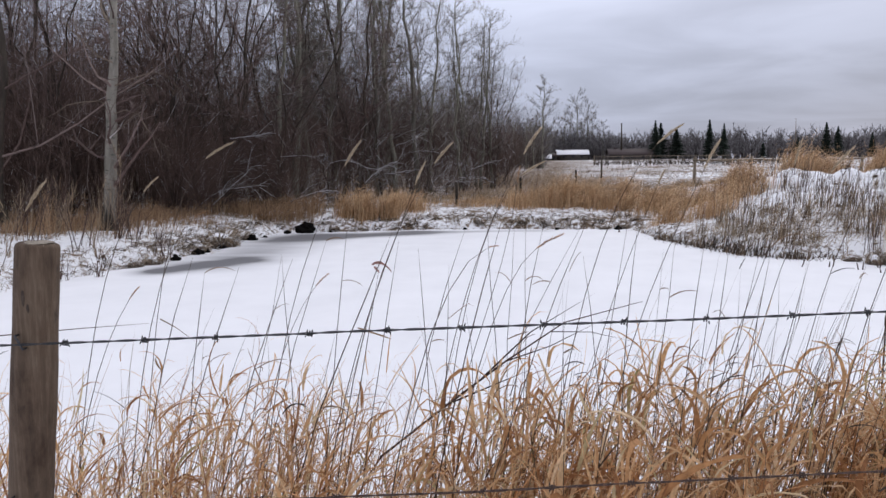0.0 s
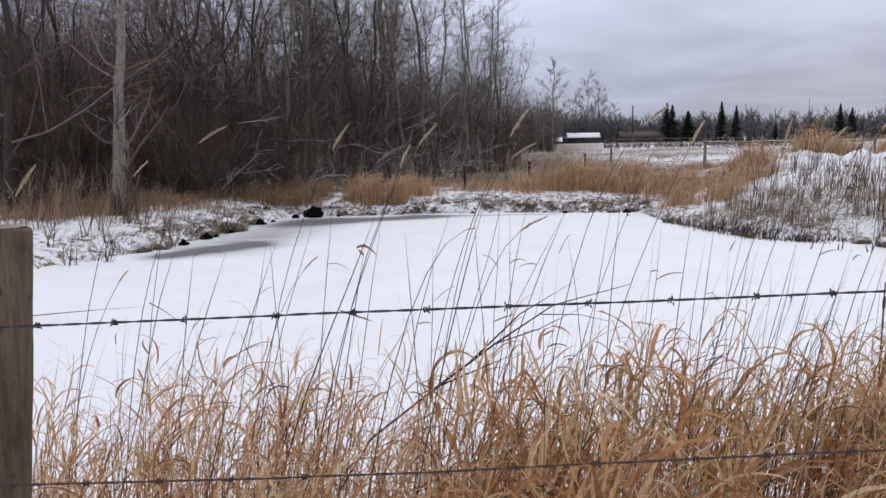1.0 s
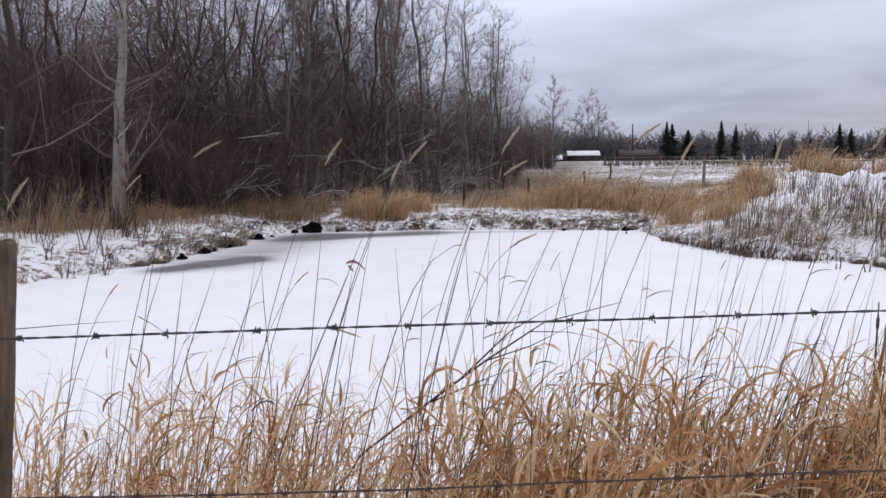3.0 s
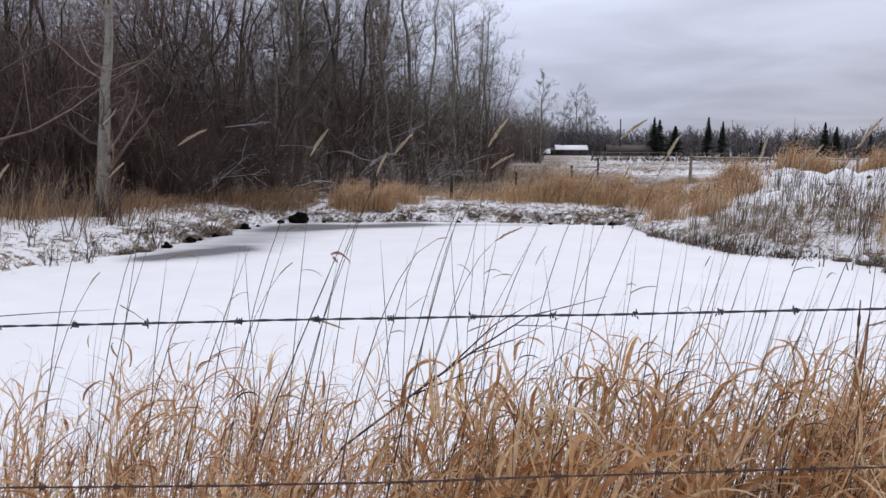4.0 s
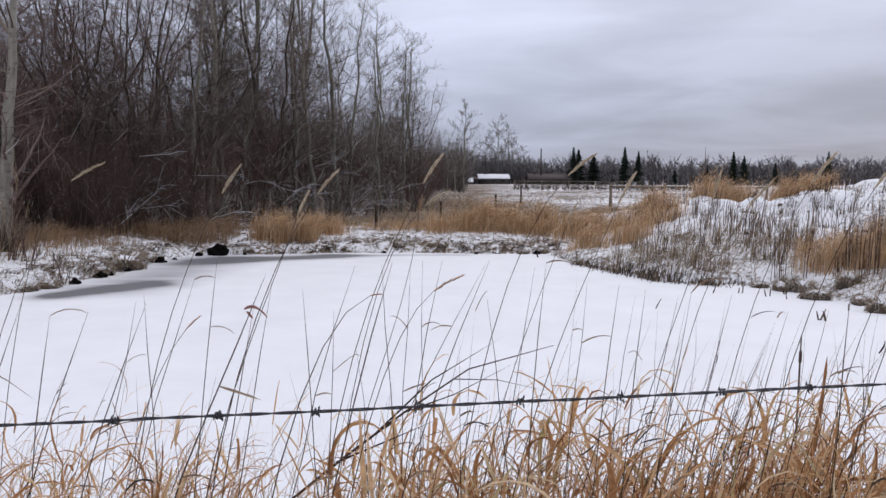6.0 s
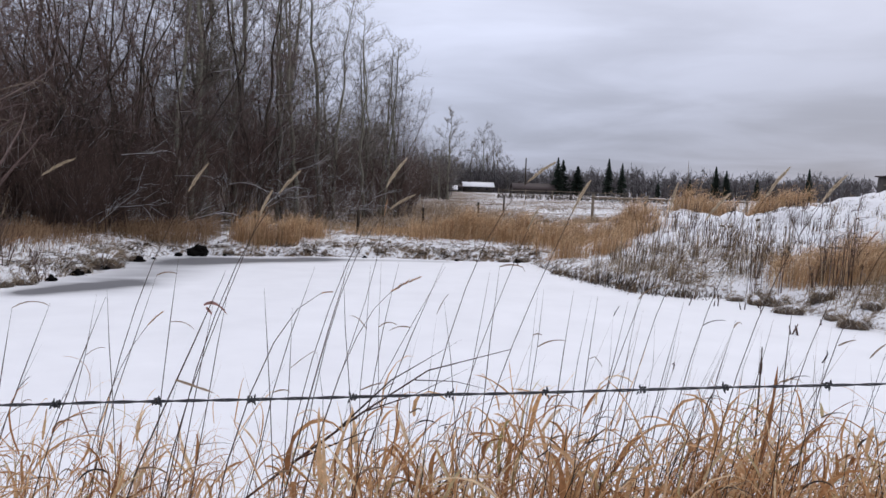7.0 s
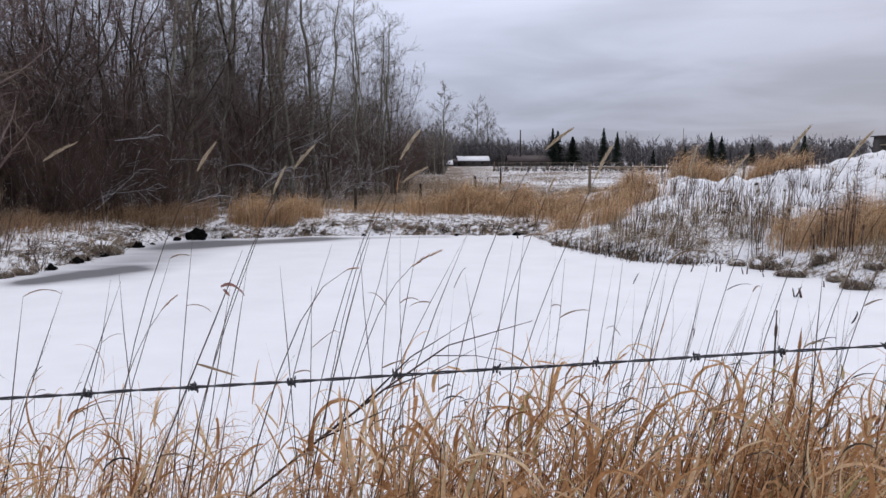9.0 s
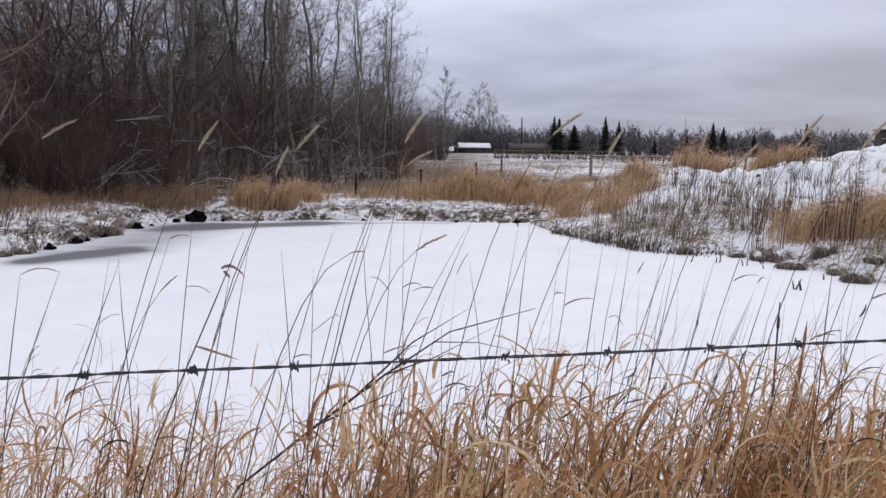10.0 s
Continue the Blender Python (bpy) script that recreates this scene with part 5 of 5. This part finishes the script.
def snowy_limb(x, y, z, ln, turn, rise, droop, seed, girth=0.022):
    """A crooked limb reaching out of the wood, a line of snow lying along its upper side."""
    rnd = random.Random(seed)
    thing = tagged(new("snowy_limb"), "crooked bare limb at the wood's edge under a snow line", "branch", "snowy limbs at the wood's edge")
    wood, snow = Acc(), Acc()

    def run(p, d, length, r, n):
        pts = [p.copy()]
        for i in range(n):
            d = (d + Vector((rnd.gauss(0, 0.13), rnd.gauss(0, 0.13), rnd.gauss(0, 0.13) - droop / n))).normalized()
            p = p + d * (length / n)
            pts.append(p.copy())
        wood.twig(pts, r)
        k = rnd.randint(0, 1)
        if n - k > 1 and rnd.random() < 0.85:
            snow.twig([q + Vector((0, 0, r * 1.0)) for q in pts[k:]], r * 1.05)
        return pts
    main = run(Vector((0, 0, 0)), Vector((1, 0, rise)), ln, girth, 7)
    for k in range(9):
        i = rnd.randint(1, 6)
        q = main[i].lerp(main[i + 1], rnd.random()) if i < 7 else main[i]
        dd = (main[min(i + 1, 7)] - main[i - 1]).normalized()
        side = Vector((rnd.gauss(0, 0.5), rnd.gauss(0, 0.9), rnd.gauss(0.25, 0.6)))
        sub = run(q, (dd + side * 0.75).normalized(), ln * rnd.uniform(0.22, 0.5), girth * 0.5, 4)
        for j in range(3):
            run(sub[rnd.randint(1, 3)], (dd + Vector((rnd.gauss(0, 0.6), rnd.gauss(0, 0.6), rnd.gauss(0.1, 0.5)))).normalized(), ln * rnd.uniform(0.1, 0.22), girth * 0.3, 2)
    part("wood", wood, M_DARKTWIG, thing)
    part("snow", snow, M_SNOW, thing, "thin line of white snow")
    thing.matrix_basis = pose(x, y, ground_z(x, y) + z, 0, 0, turn)


for k, (x, y, z, ln, turn, rise, droop) in enumerate([
        (-6.3, 23.9, 0.05, 2.6, 8, 0.40, 0.1), (-5.9, 24.4, 0.15, 1.8, 20, 0.10, 0.1), (-6.9, 25.3, 1.55, 2.0, 12, 0.30, 0.35), (-5.3, 26.6, 1.3, 1.9, -5, 0.35, 0.45),
        (-4.6, 28.2, 0.3, 2.4, 10, 0.9, 0.75), (-4.3, 28.4, 0.5, 2.1, 0, 0.75, 0.7), (-4.7, 28.4, 1.0, 2.2, 15, 0.8, 0.5), (-2.6, 30.0, 0.05, 2.2, 15, 1.0, 0.9),
        (-2.3, 30.2, 0.05, 2.4, -8, 0.8, 0.8), (-2.0, 30.4, 0.05, 2.0, 20, 1.2, 1.0), (-1.3, 31.6, 0.4, 2.0, 0, 0.9, 0.9), (-0.8, 32.6, 0.9, 1.8, 0, 0.5, 0.6),
        (-3.4, 29.4, 1.9, 1.7, 0, 0.3, 0.4), (-8.3, 22.0, 0.1, 2.6, 20, 0.9, 0.4), (-7.8, 21.6, 0.1, 2.2, 5, 0.7, 0.3), (-7.3, 22.4, 2.1, 1.8, 10, 0.0, 0.3), (-9.3, 21.2, 1.6, 1.9, 170, 0.2, 0.3), (-1.9, 31.2, 1.6, 1.6, 170, 0.4, 0.5)]):
    snowy_limb(x, y, z, ln * 0.8, turn, rise, droop, 300 + k, 0.022 if k in (0, 4) else 0.012)

# ---- foreground grass along the fence ----
rf = random.Random(99)


def culm_points(b, tall, lean, rnd, n=7, crook=0.0):
    pts = []
    side = rnd.gauss(0, 0.06)
    for i in range(n):
        u = i / (n - 1)
        pts.append(b + Vector((lean * tall * (0.45 * u + 0.55 * u * u), side * tall * u, tall * u * (1 - 0.08 * u * abs(lean)))) + Vector((rnd.gauss(0, crook), rnd.gauss(0, crook), 0)) * (u > 0))
    return pts


def leaf_points(p, d, ln, sag, rnd, n=7):
    pts, q, d = [p.copy()], p.copy(), d.normalized()
    curl = Vector((rnd.gauss(0, 0.12), rnd.gauss(0, 0.12), rnd.gauss(0, 0.05)))
    kink = rnd.choice((0, 0, 0, rnd.randint(2, 5)))
    for i in range(n - 1):
        q = q + d * (ln / (n - 1))
        pts.append(q.copy())
        d = (d + Vector((0.03, 0, -sag * (0.5 + 1.2 * i / n))) + curl).normalized()
        if kink and i == kink:
            d = (d + Vector((rnd.gauss(0.1, 0.5), rnd.gauss(0, 0.4), -0.9))).normalized()
    return pts


stems, leaves = Acc(), Acc()
clumps = []
while len(clumps) < 285:
    x, y = rf.uniform(-1.9, 3.0), rf.uniform(1.5, 3.1)
    want = 0.40 + 0.60 * float(smooth01((x + 0.35) / 0.9))
    if y < 1.75:
        want *= 0.6
    if rf.random() < want:
        clumps.append((x, y))
clumps += [(rf.gauss(-0.80, 0.05), 2.25) for k in range(4)] + [(rf.gauss(-0.47, 0.04), 2.3) for k in range(3)] + [(rf.gauss(0.15, 0.10), 2.3) for k in range(6)]
low_clumps = [(rf.uniform(-0.6, 0.4), rf.uniform(1.5, 2.3)) for k in range(46)] + [(rf.uniform(-0.35, 0.25), rf.uniform(1.55, 2.05)) for k in range(30)] + [(rf.uniform(-1.25, -0.4), rf.uniform(1.6, 2.2)) for k in range(20)] + [(rf.uniform(0.0, 2.7), rf.uniform(1.45, 2.4)) for k in range(40)] + [(rf.uniform(0.0, 2.7), rf.uniform(1.42, 1.9)) for k in range(26)] + [(rf.uniform(-1.6, 0.0), rf.uniform(1.5, 2.4)) for k in range(50)]
clumps += [(rf.uniform(-1.5, -0.1), rf.uniform(1.6, 2.7)) for k in range(44)]
clumps += [(rf.uniform(1.0, 2.7), rf.uniform(1.55, 2.8)) for k in range(28)]
tall_ones = [(rf.gauss(1.66, 0.13), rf.uniform(1.75, 2.35)) for k in range(32)]
front = [(rf.uniform(0.25, 1.7), rf.uniform(1.16, 1.27)) for k in range(18)] + [(rf.uniform(-0.4, 0.3), rf.uniform(1.18, 1.27)) for k in range(5)]
for cx, cy in clumps + low_clumps + front + tall_ones:
    for k in range(rf.choice((3, 4, 5, 6)) + (2 if cx > 0.2 else 0)):
        x, y = cx + rf.gauss(0, 0.045), cy + rf.gauss(0, 0.045)
        if cy < 1.3:
            y = cy + 0.3 * (y - cy)
        elif y < 1.42:
            continue
        b = Vector((x, y, ground_z(x, y) - 0.02))
        tall = rf.uniform(0.45, 0.84) - b.z * 0.8 - (0.18 if (cx, cy) in low_clumps else -0.13 if (cx, cy) in tall_ones else 0.02 if cy < 1.3 else 0)
        pts = culm_points(b, tall, rf.gauss(0.13, 0.10), rf)
        stems.twig(pts, rf.uniform(0.0019, 0.0031))
        for j in range(rf.choice((4, 4, 5, 5, 6))):
            u = 0.40 + 0.60 * rf.random() ** 0.8
            i = min(int(u * 6), 5)
            p = pts[i].lerp(pts[i + 1], u * 6 - i)
            an = rf.gauss(0.0, 1.0) + (0 if rf.random() < (0.8 if cx < -0.3 else 0.68) else math.pi)
            side = Vector((math.cos(an), math.sin(an), 0))
            d = side * rf.uniform(0.25, 1.1) + Vector((0, 0, 1))
            ln = rf.uniform(0.11, 0.32) * (0.72 if cx < 0.0 else 1.0)
            leaves.blade(leaf_points(p, d, ln * (1.0 if cy > 1.3 else 0.7), rf.choice((rf.uniform(0.03, 0.15), rf.uniform(0.2, 0.4), rf.uniform(0.35, 0.7))) * (0.7 if cx < -0.3 else 0.9), rf, 7), rf.choice((rf.uniform(0.003, 0.006), rf.uniform(0.004, 0.009), rf.uniform(0.006, 0.012), rf.uniform(0.009, 0.019))) * (0.62 if cx < -0.1 else 0.9 if cx > 1.35 else 1.0), Vector((-side.y, side.x, rf.gauss(0, 0.5))), rf.uniform(0.1, 0.5))
    if rf.random() < 0.35:     # broken blades lying between the stems
        p = Vector((cx, cy, ground_z(cx, cy) + rf.uniform(0.15, 0.45)))
        an = rf.uniform(0, 6.28)
        d = Vector((math.cos(an), math.sin(an), rf.uniform(-0.4, 0.3)))
        leaves.blade(leaf_points(p, d, rf.uniform(0.2, 0.45), 0.06, rf), rf.uniform(0.004, 0.01), d.cross(VUP), 0.3)
for k in range(1300):     # thin broken stalks leaning every way
    x, y = rf.uniform(-1.9, 3.0), rf.uniform(1.5, 3.1)
    if rf.random() > 0.35 + 0.65 * float(smooth01((x + 0.35) / 0.9)):
        continue
    b = Vector((x, y, ground_z(x, y) - 0.02))
    stems.twig(culm_points(b, rf.uniform(0.4, 0.9) - b.z * 0.8, rf.gauss(0.15, 0.30), rf), rf.uniform(0.0014, 0.0024))
reedgrass = tagged(new("meadow_grass"), "dense dry tan reed grass growing along the wire fence", "grass", kind="stuff")
broken = Acc()
for k in range(900):     # dark bent culms caught among the leaves
    x, y = rf.uniform(-1.7, 2.8), rf.uniform(1.5, 2.9)
    if rf.random() > 0.45 + 0.55 * float(smooth01((x + 0.35) / 0.9)):
        continue
    b = Vector((x, y, ground_z(x, y) - 0.02))
    pts = culm_points(b, rf.uniform(0.35, 0.80) - b.z * 0.8, rf.gauss(0.10, 0.34), rf, 7, 0.006)
    if rf.random() < 0.4:
        i = rf.choice((3, 4, 5))
        side = Vector((rf.gauss(0.3, 1.0), rf.gauss(0, 0.5), rf.uniform(-0.7, 0.3))).normalized()
        pts = pts[:i + 1] + [pts[i] + side * rf.uniform(0.08, 0.22)]
    broken.twig(pts, rf.uniform(0.0016, 0.0026))
part("broken_stalks", broken, M_BROKEN, reedgrass)
part("stalks", stems, M_STEM, reedgrass)
part("leaves", leaves, M_LEAF, reedgrass)

# bare thin stalks standing above the leaves, bent by the wind
bare_ = Acc()
for k in range(330):
    x = rf.uniform(-1.9, 0.2) if k % 7 == 0 else rf.uniform(0.0, 1.0) if k % 7 < 2 else rf.uniform(0.75, 2.6)
    y = rf.uniform(1.65, 3.2)
    b = Vector((x, y, ground_z(x, y) - 0.02))
    tall = rf.uniform(0.72, 1.13 if x > 0.7 else 1.0) - b.z
    pts = culm_points(b, tall, rf.gauss(0.19, 0.15), rf, 8, 0.005)
    bare_.twig(pts, rf.uniform(0.0018, 0.0028))
    if rf.random() < 0.55:
        i = rf.choice((3, 4, 5))
        an = rf.gauss(0, 0.9) + (0 if rf.random() < 0.6 else math.pi)
        d = Vector((math.cos(an), math.sin(an) * 0.5, rf.uniform(0.2, 1.2)))
        q = leaf_points(pts[i], d, rf.uniform(0.06, 0.2), rf.uniform(0.02, 0.2), rf, 5)
        bare_.twig(q, 0.0018)
    if rf.random() < 0.4:
        q = leaf_points(pts[rf.choice((4, 5, 6, 7))], Vector((rf.gauss(0.6, 0.6), rf.gauss(0, 0.4), 0.7)), rf.uniform(0.04, 0.11), rf.uniform(0.1, 0.4), rf, 6)
        bare_.blade(q, rf.uniform(0.004, 0.009), Vector((0, 1, 0.4)), 0.3)
for pts in ([(-1.36, 2.3, 0.975), (-1.05, 2.3, 1.003), (-0.80, 2.3, 1.022)], [(-0.82, 2.3, 1.03), (-0.77, 2.28, 1.012), (-0.70, 2.27, 0.965)]):
    bare_.twig([Vector(p) for p in pts], 0.0022)
bare_.blade([Vector((-0.19 + 0.012 * i, 1.98, 1.075 - 0.004 * i)) for i in range(8)], 0.008, Vector((0, 1, 0.5)), 0.3)
for k in range(40):
    x, y = rf.uniform(0.05, 1.1), rf.uniform(1.8, 2.9)
    b = Vector((x, y, ground_z(x, y) - 0.02))
    pts = culm_points(b, rf.uniform(0.85, 1.25) - b.z, rf.gauss(0.14, 0.13), rf, 8, 0.005)
    bare_.twig(pts, rf.uniform(0.0018, 0.0030))
    if rf.random() < 0.4:
        q = leaf_points(pts[rf.choice((5, 6, 7))], Vector((rf.gauss(0.7, 0.5), rf.gauss(0, 0.4), 0.5)), rf.uniform(0.04, 0.10), rf.uniform(0.1, 0.35), rf, 6)
        bare_.blade(q, rf.uniform(0.004, 0.008), Vector((0, 1, 0.4)), 0.3)
tagged(part("grass_stalks", bare_, M_STALK), "thin dark bare grass stalks in front of the ice", "grass", kind="stuff")


def seed_stalk(x, y, z, head, droop, lean=0.30, girth=0.0022, pale=True):
    """A tall stalk with its plume; x, y, z: the plume's tip."""
    thing = tagged(new("grass_stalk"), "tall thin grass stalk with a pale feathery seed plume" if pale else "thin grass stalk with a small dark drooping seed head", "grass stalk", "grass stalks with plumes")
    tip = Vector((x, y, z))
    d = Vector((math.sin(droop), 0, math.cos(droop)))
    foot = tip - d * head
    bx = foot.x - lean * 0.75 * (foot.z - 0.0)
    b = Vector((bx, y, ground_z(bx, y) - 0.03))
    pts = []
    for i in range(10):
        u = i / 9
        h1 = b + Vector((0.10 * (foot.x - b.x), 0, (foot.z - b.z) * 0.55))
        h2 = foot - d * (foot.z - b.z) * 0.30 * (1 - 0.65 * min(1.0, droop))
        pts.append(b * (1 - u) ** 3 + h1 * 3 * u * (1 - u) ** 2 + h2 * 3 * u * u * (1 - u) + foot * u ** 3)
    a = Acc()
    a.twig(pts + [foot + d * head * 0.5 + Vector((0.01, 0, -0.03)) * head, foot + d * head * 0.9 + Vector((0.03, 0, -0.10)) * head], girth)
    part("stalk", a, M_STALK, thing)
    g = Acc()
    n = 120 if pale else 40
    for k in range(n):
        u = k / n
        c = foot + d * head * u + Vector((0.04 * u * u, 0, -0.13 * u * u)) * head
        w = head * (0.046 * math.sin(math.pi * (0.12 + 0.85 * u)) * rf.uniform(0.6, 1.25) + 0.012)
        an = rf.uniform(0, 6.28)
        s = d.orthogonal().normalized()
        o = d.cross(s)
        rad = s * math.cos(an) + o * math.sin(an)
        g.twig([c, c + rad * w * 0.6 + d * head * 0.05, c + rad * w + d * head * 0.12], 0.0015 if pale else 0.0014)
    part("plume", g, M_SEED if pale else M_STEM, thing)
    return thing


for x, y, z, head, droop in [(-0.89, 3.2, 1.57, 0.13, 0.95), (-0.28, 2.6, 1.55, 0.10, 0.5), (0.03, 2.2, 1.53, 0.075, 0.62), (-0.05, 2.3, 1.48, 0.075, 0.35), (-0.94, 2.6, 1.44, 0.07, 0.7), (-1.2, 2.4, 1.44, 0.12, 0.55),
                             (0.28, 2.5, 1.58, 0.10, 0.5), (0.31, 2.8, 1.48, 0.09, 0.9), (0.67, 2.4, 1.58, 0.09, 0.8), (0.72, 2.2, 1.53, 0.09, 0.4), (1.08, 2.6, 1.54, 0.09, 0.2), (0.67, 2.6, 1.45, 0.07, 0.35),
                             (1.41, 2.6, 1.60, 0.12, 0.55), (1.41, 2.3, 1.57, 0.10, 0.6), (1.69, 2.4, 1.51, 0.11, 0.6), (1.32, 2.8, 1.52, 0.12, 0.6)]:
    seed_stalk(x, y, z, head, droop)
for x, y, z, head, droop in [(0.23, 2.8, 1.46, 0.06, 0.1), (0.32, 2.2, 1.29, 0.08, 0.95), (-0.37, 2.5, 1.14, 0.06, 0.7), (-0.88, 2.3, 1.13, 0.05, 0.6), (-0.78, 2.6, 1.33, 0.05, 1.0), (1.7, 2.6, 1.42, 0.08, 0.6), (0.15, 1.77, 1.30, 0.02, 1.3)]:
    seed_stalk(x, y, z, head, droop, pale=False)



def bare_stalk(x, y, z, lean, rnd, thick):
    """A single bare culm, straight above and steeper below, sometimes with one short curled leaf."""
    thing = tagged(new("grass_stalk"), "thin dark bare grass stalk leaning in front of the ice", "grass stalk", "bare grass stalks")
    zb = ground_z(x, y) - 0.03
    pts = []
    for i in range(9):
        u = i / 8
        h = z - u * (z - zb)
        pts.append(Vector((x - lean * (z - h) * (1 - 0.28 * u) + rnd.gauss(0, 0.0022), y + 0.02 * math.sin(3 * u), h)))
    a = Acc()
    a.tube(pts[::-1], [thick * 0.72 * (1 - 0.4 * i / 8 - (0.45 if i == 8 else 0)) for i in range(9)], 4)
    part("culm", a, M_STALK, thing)
    for j in range(rnd.choice((0, 1, 1, 2))):
        lf = Acc()
        lf.blade(leaf_points(pts[rnd.choice((0, 1, 2, 3))], Vector((rnd.choice((1, 1, -1)) * rnd.uniform(0.4, 1), rnd.gauss(0, 0.3), rnd.uniform(0.1, 0.9))), rnd.uniform(0.05, 0.10), rnd.uniform(0.1, 0.4), rnd, 6), rnd.uniform(0.004, 0.008), Vector((0, 1, 0.4)), 0.3)
        part("leaf", lf, M_DEADLEAF, thing)


rs = random.Random(17)
for k, (x, z, lean) in enumerate([
        (-0.62, 1.24, 0.35), (-0.72, 1.15, 0.19), (-0.58, 1.18, 0.42), (-0.43, 1.22, 0.26), (-0.38, 1.23, 0.39), (-0.5, 1.2, -0.04), (-0.34, 1.25, 0.35), (-0.26, 1.31, 0.13),
        (-0.12, 1.29, 0.48), (-0.09, 1.28, 0.2), (-0.08, 1.22, -0.07), (0.06, 1.29, 0.31), (0.02, 1.2, 0.03), (0.16, 1.32, 0.29), (0.12, 1.28, -0.08), (0.2, 1.29, 0.05),
        (0.23, 1.31, 0.01), (0.27, 1.32, 0.18), (0.37, 1.33, 0.4), (0.4, 1.29, 0.56), (0.39, 1.21, -0.14), (0.49, 1.3, 0.14), (0.5, 1.32, 0.07), (0.67, 1.23, 0.09),
        (0.73, 1.24, 0.1), (0.77, 1.24, 0.09), (0.82, 1.24, 0.21), (0.81, 1.26, 0.15), (1.05, 1.21, 0.23), (1.15, 1.18, 0.24), (1.2, 1.2, 0.21), (1.19, 1.25, 0.02)]):
    bare_stalk(x, 2.05 + 0.05 * (k * 7 % 9), z, lean, rs, 0.0042 if k in (8, 13) else rs.uniform(0.0020, 0.0030))

# one reddish leaf still hanging on its stalk
stalk = tagged(new("grass_stalk"), "thin dark grass stalk with one curled reddish leaf", "grass stalk", "grass stalks with plumes")
a = Acc()
a.twig([Vector((-0.36, 2.2, ground_z(-0.36, 2.2) - 0.03)), Vector((-0.27, 2.2, 0.60)), Vector((-0.19, 2.2, 1.06)), Vector((-0.155, 2.2, 1.25))], 0.0024)
part("stalk", a, M_STALK, stalk)
a = Acc()
a.blade([Vector((-0.185 + 0.009 * i, 2.2, 1.20 + 0.006 * i - 0.0016 * i * i)) for i in range(7)], 0.009, Vector((0, 0.6, 0.8)), 0.5)
a.blade([Vector((-0.18 + 0.004 * i, 2.2 - 0.002 * i, 1.195 - 0.004 * i)) for i in range(5)], 0.008, Vector((0.5, 0.6, 0.3)), 0.5)
part("leaf", a, M_RED, stalk, "curled reddish-brown leaf")


def dead_branch():
    a = Acc()
    main = [(-0.45, 2.6, 0.15), (-0.23, 2.6, 0.51), (0.01, 2.65, 0.69), (0.18, 2.65, 0.82), (0.37, 2.65, 0.95), (0.62, 2.65, 1.02)]
    a.tube(main, [0.0032, 0.0038, 0.0042, 0.0033, 0.0022, 0.001], 7)
    for pts, r in (([(-0.02, 2.65, 0.67), (0.13, 2.6, 0.75), (0.30, 2.58, 0.83)], 0.004), ([(0.10, 2.65, 0.76), (0.26, 2.6, 0.93), (0.47, 2.6, 1.06)], 0.0038), ([(0.18, 2.65, 0.82), (0.33, 2.7, 0.86), (0.54, 2.7, 0.97)], 0.003), ([(0.33, 2.65, 0.92), (0.45, 2.6, 0.93), (0.60, 2.58, 0.90)], 0.002)):
        a.twig([Vector(p) for p in pts], r)
    tagged(part("dead_branch", a, M_TWIG), "dark dead forked branch leaning among the dry grass", "branch")


dead_branch()

# brush leaning out of the wood by the pale birch
for k, (x, y, size) in enumerate([(-8.6, 21.4, 0.72), (-8.0, 22.0, 0.8), (-9.0, 22.4, 0.85), (-7.2, 23.2, 0.7), (-6.6, 24.6, 0.75), (-10.6, 20.6, 0.8), (-11.6, 19.6, 0.85), (-5.4, 27.0, 0.8), (-7.4, 21.6, 0.6), (-6.9, 22.2, 0.65), (-8.2, 20.9, 0.6), (-6.4, 23.2, 0.62), (-7.8, 21.0, 0.55), (-6.0, 24.0, 0.7), (-9.2, 20.9, 0.7), (-7.1, 22.9, 0.7), (-8.7, 20.5, 0.5), (-6.6, 22.7, 0.5)]):
    plant(shrubs[1 + k % 2], x, y, size)


def cattail(x, y, z, tall):
    thing = tagged(new("cattail"), "dark broken cattail stalk at the near edge of the ice", "cattail")
    a = Acc()
    a.tube([(x, y, ground_z(x, y) - 0.05), (x + 0.01, y, z - 0.1), (x + 0.012, y, z + tall)], [0.005, 0.0045, 0.003], 6)
    part("stalk", a, M_STALK, thing)
    b = Acc()
    b.tube([(x + 0.011, y, z - 0.035), (x + 0.011, y, z - 0.02), (x + 0.012, y, z + 0.02), (x + 0.012, y, z + 0.035)], [0.003, 0.0075, 0.0075, 0.003], 8)
    part("spike", b, M_TWIG, thing)


cattail(1.99, 3.91, 0.70, 0.10)
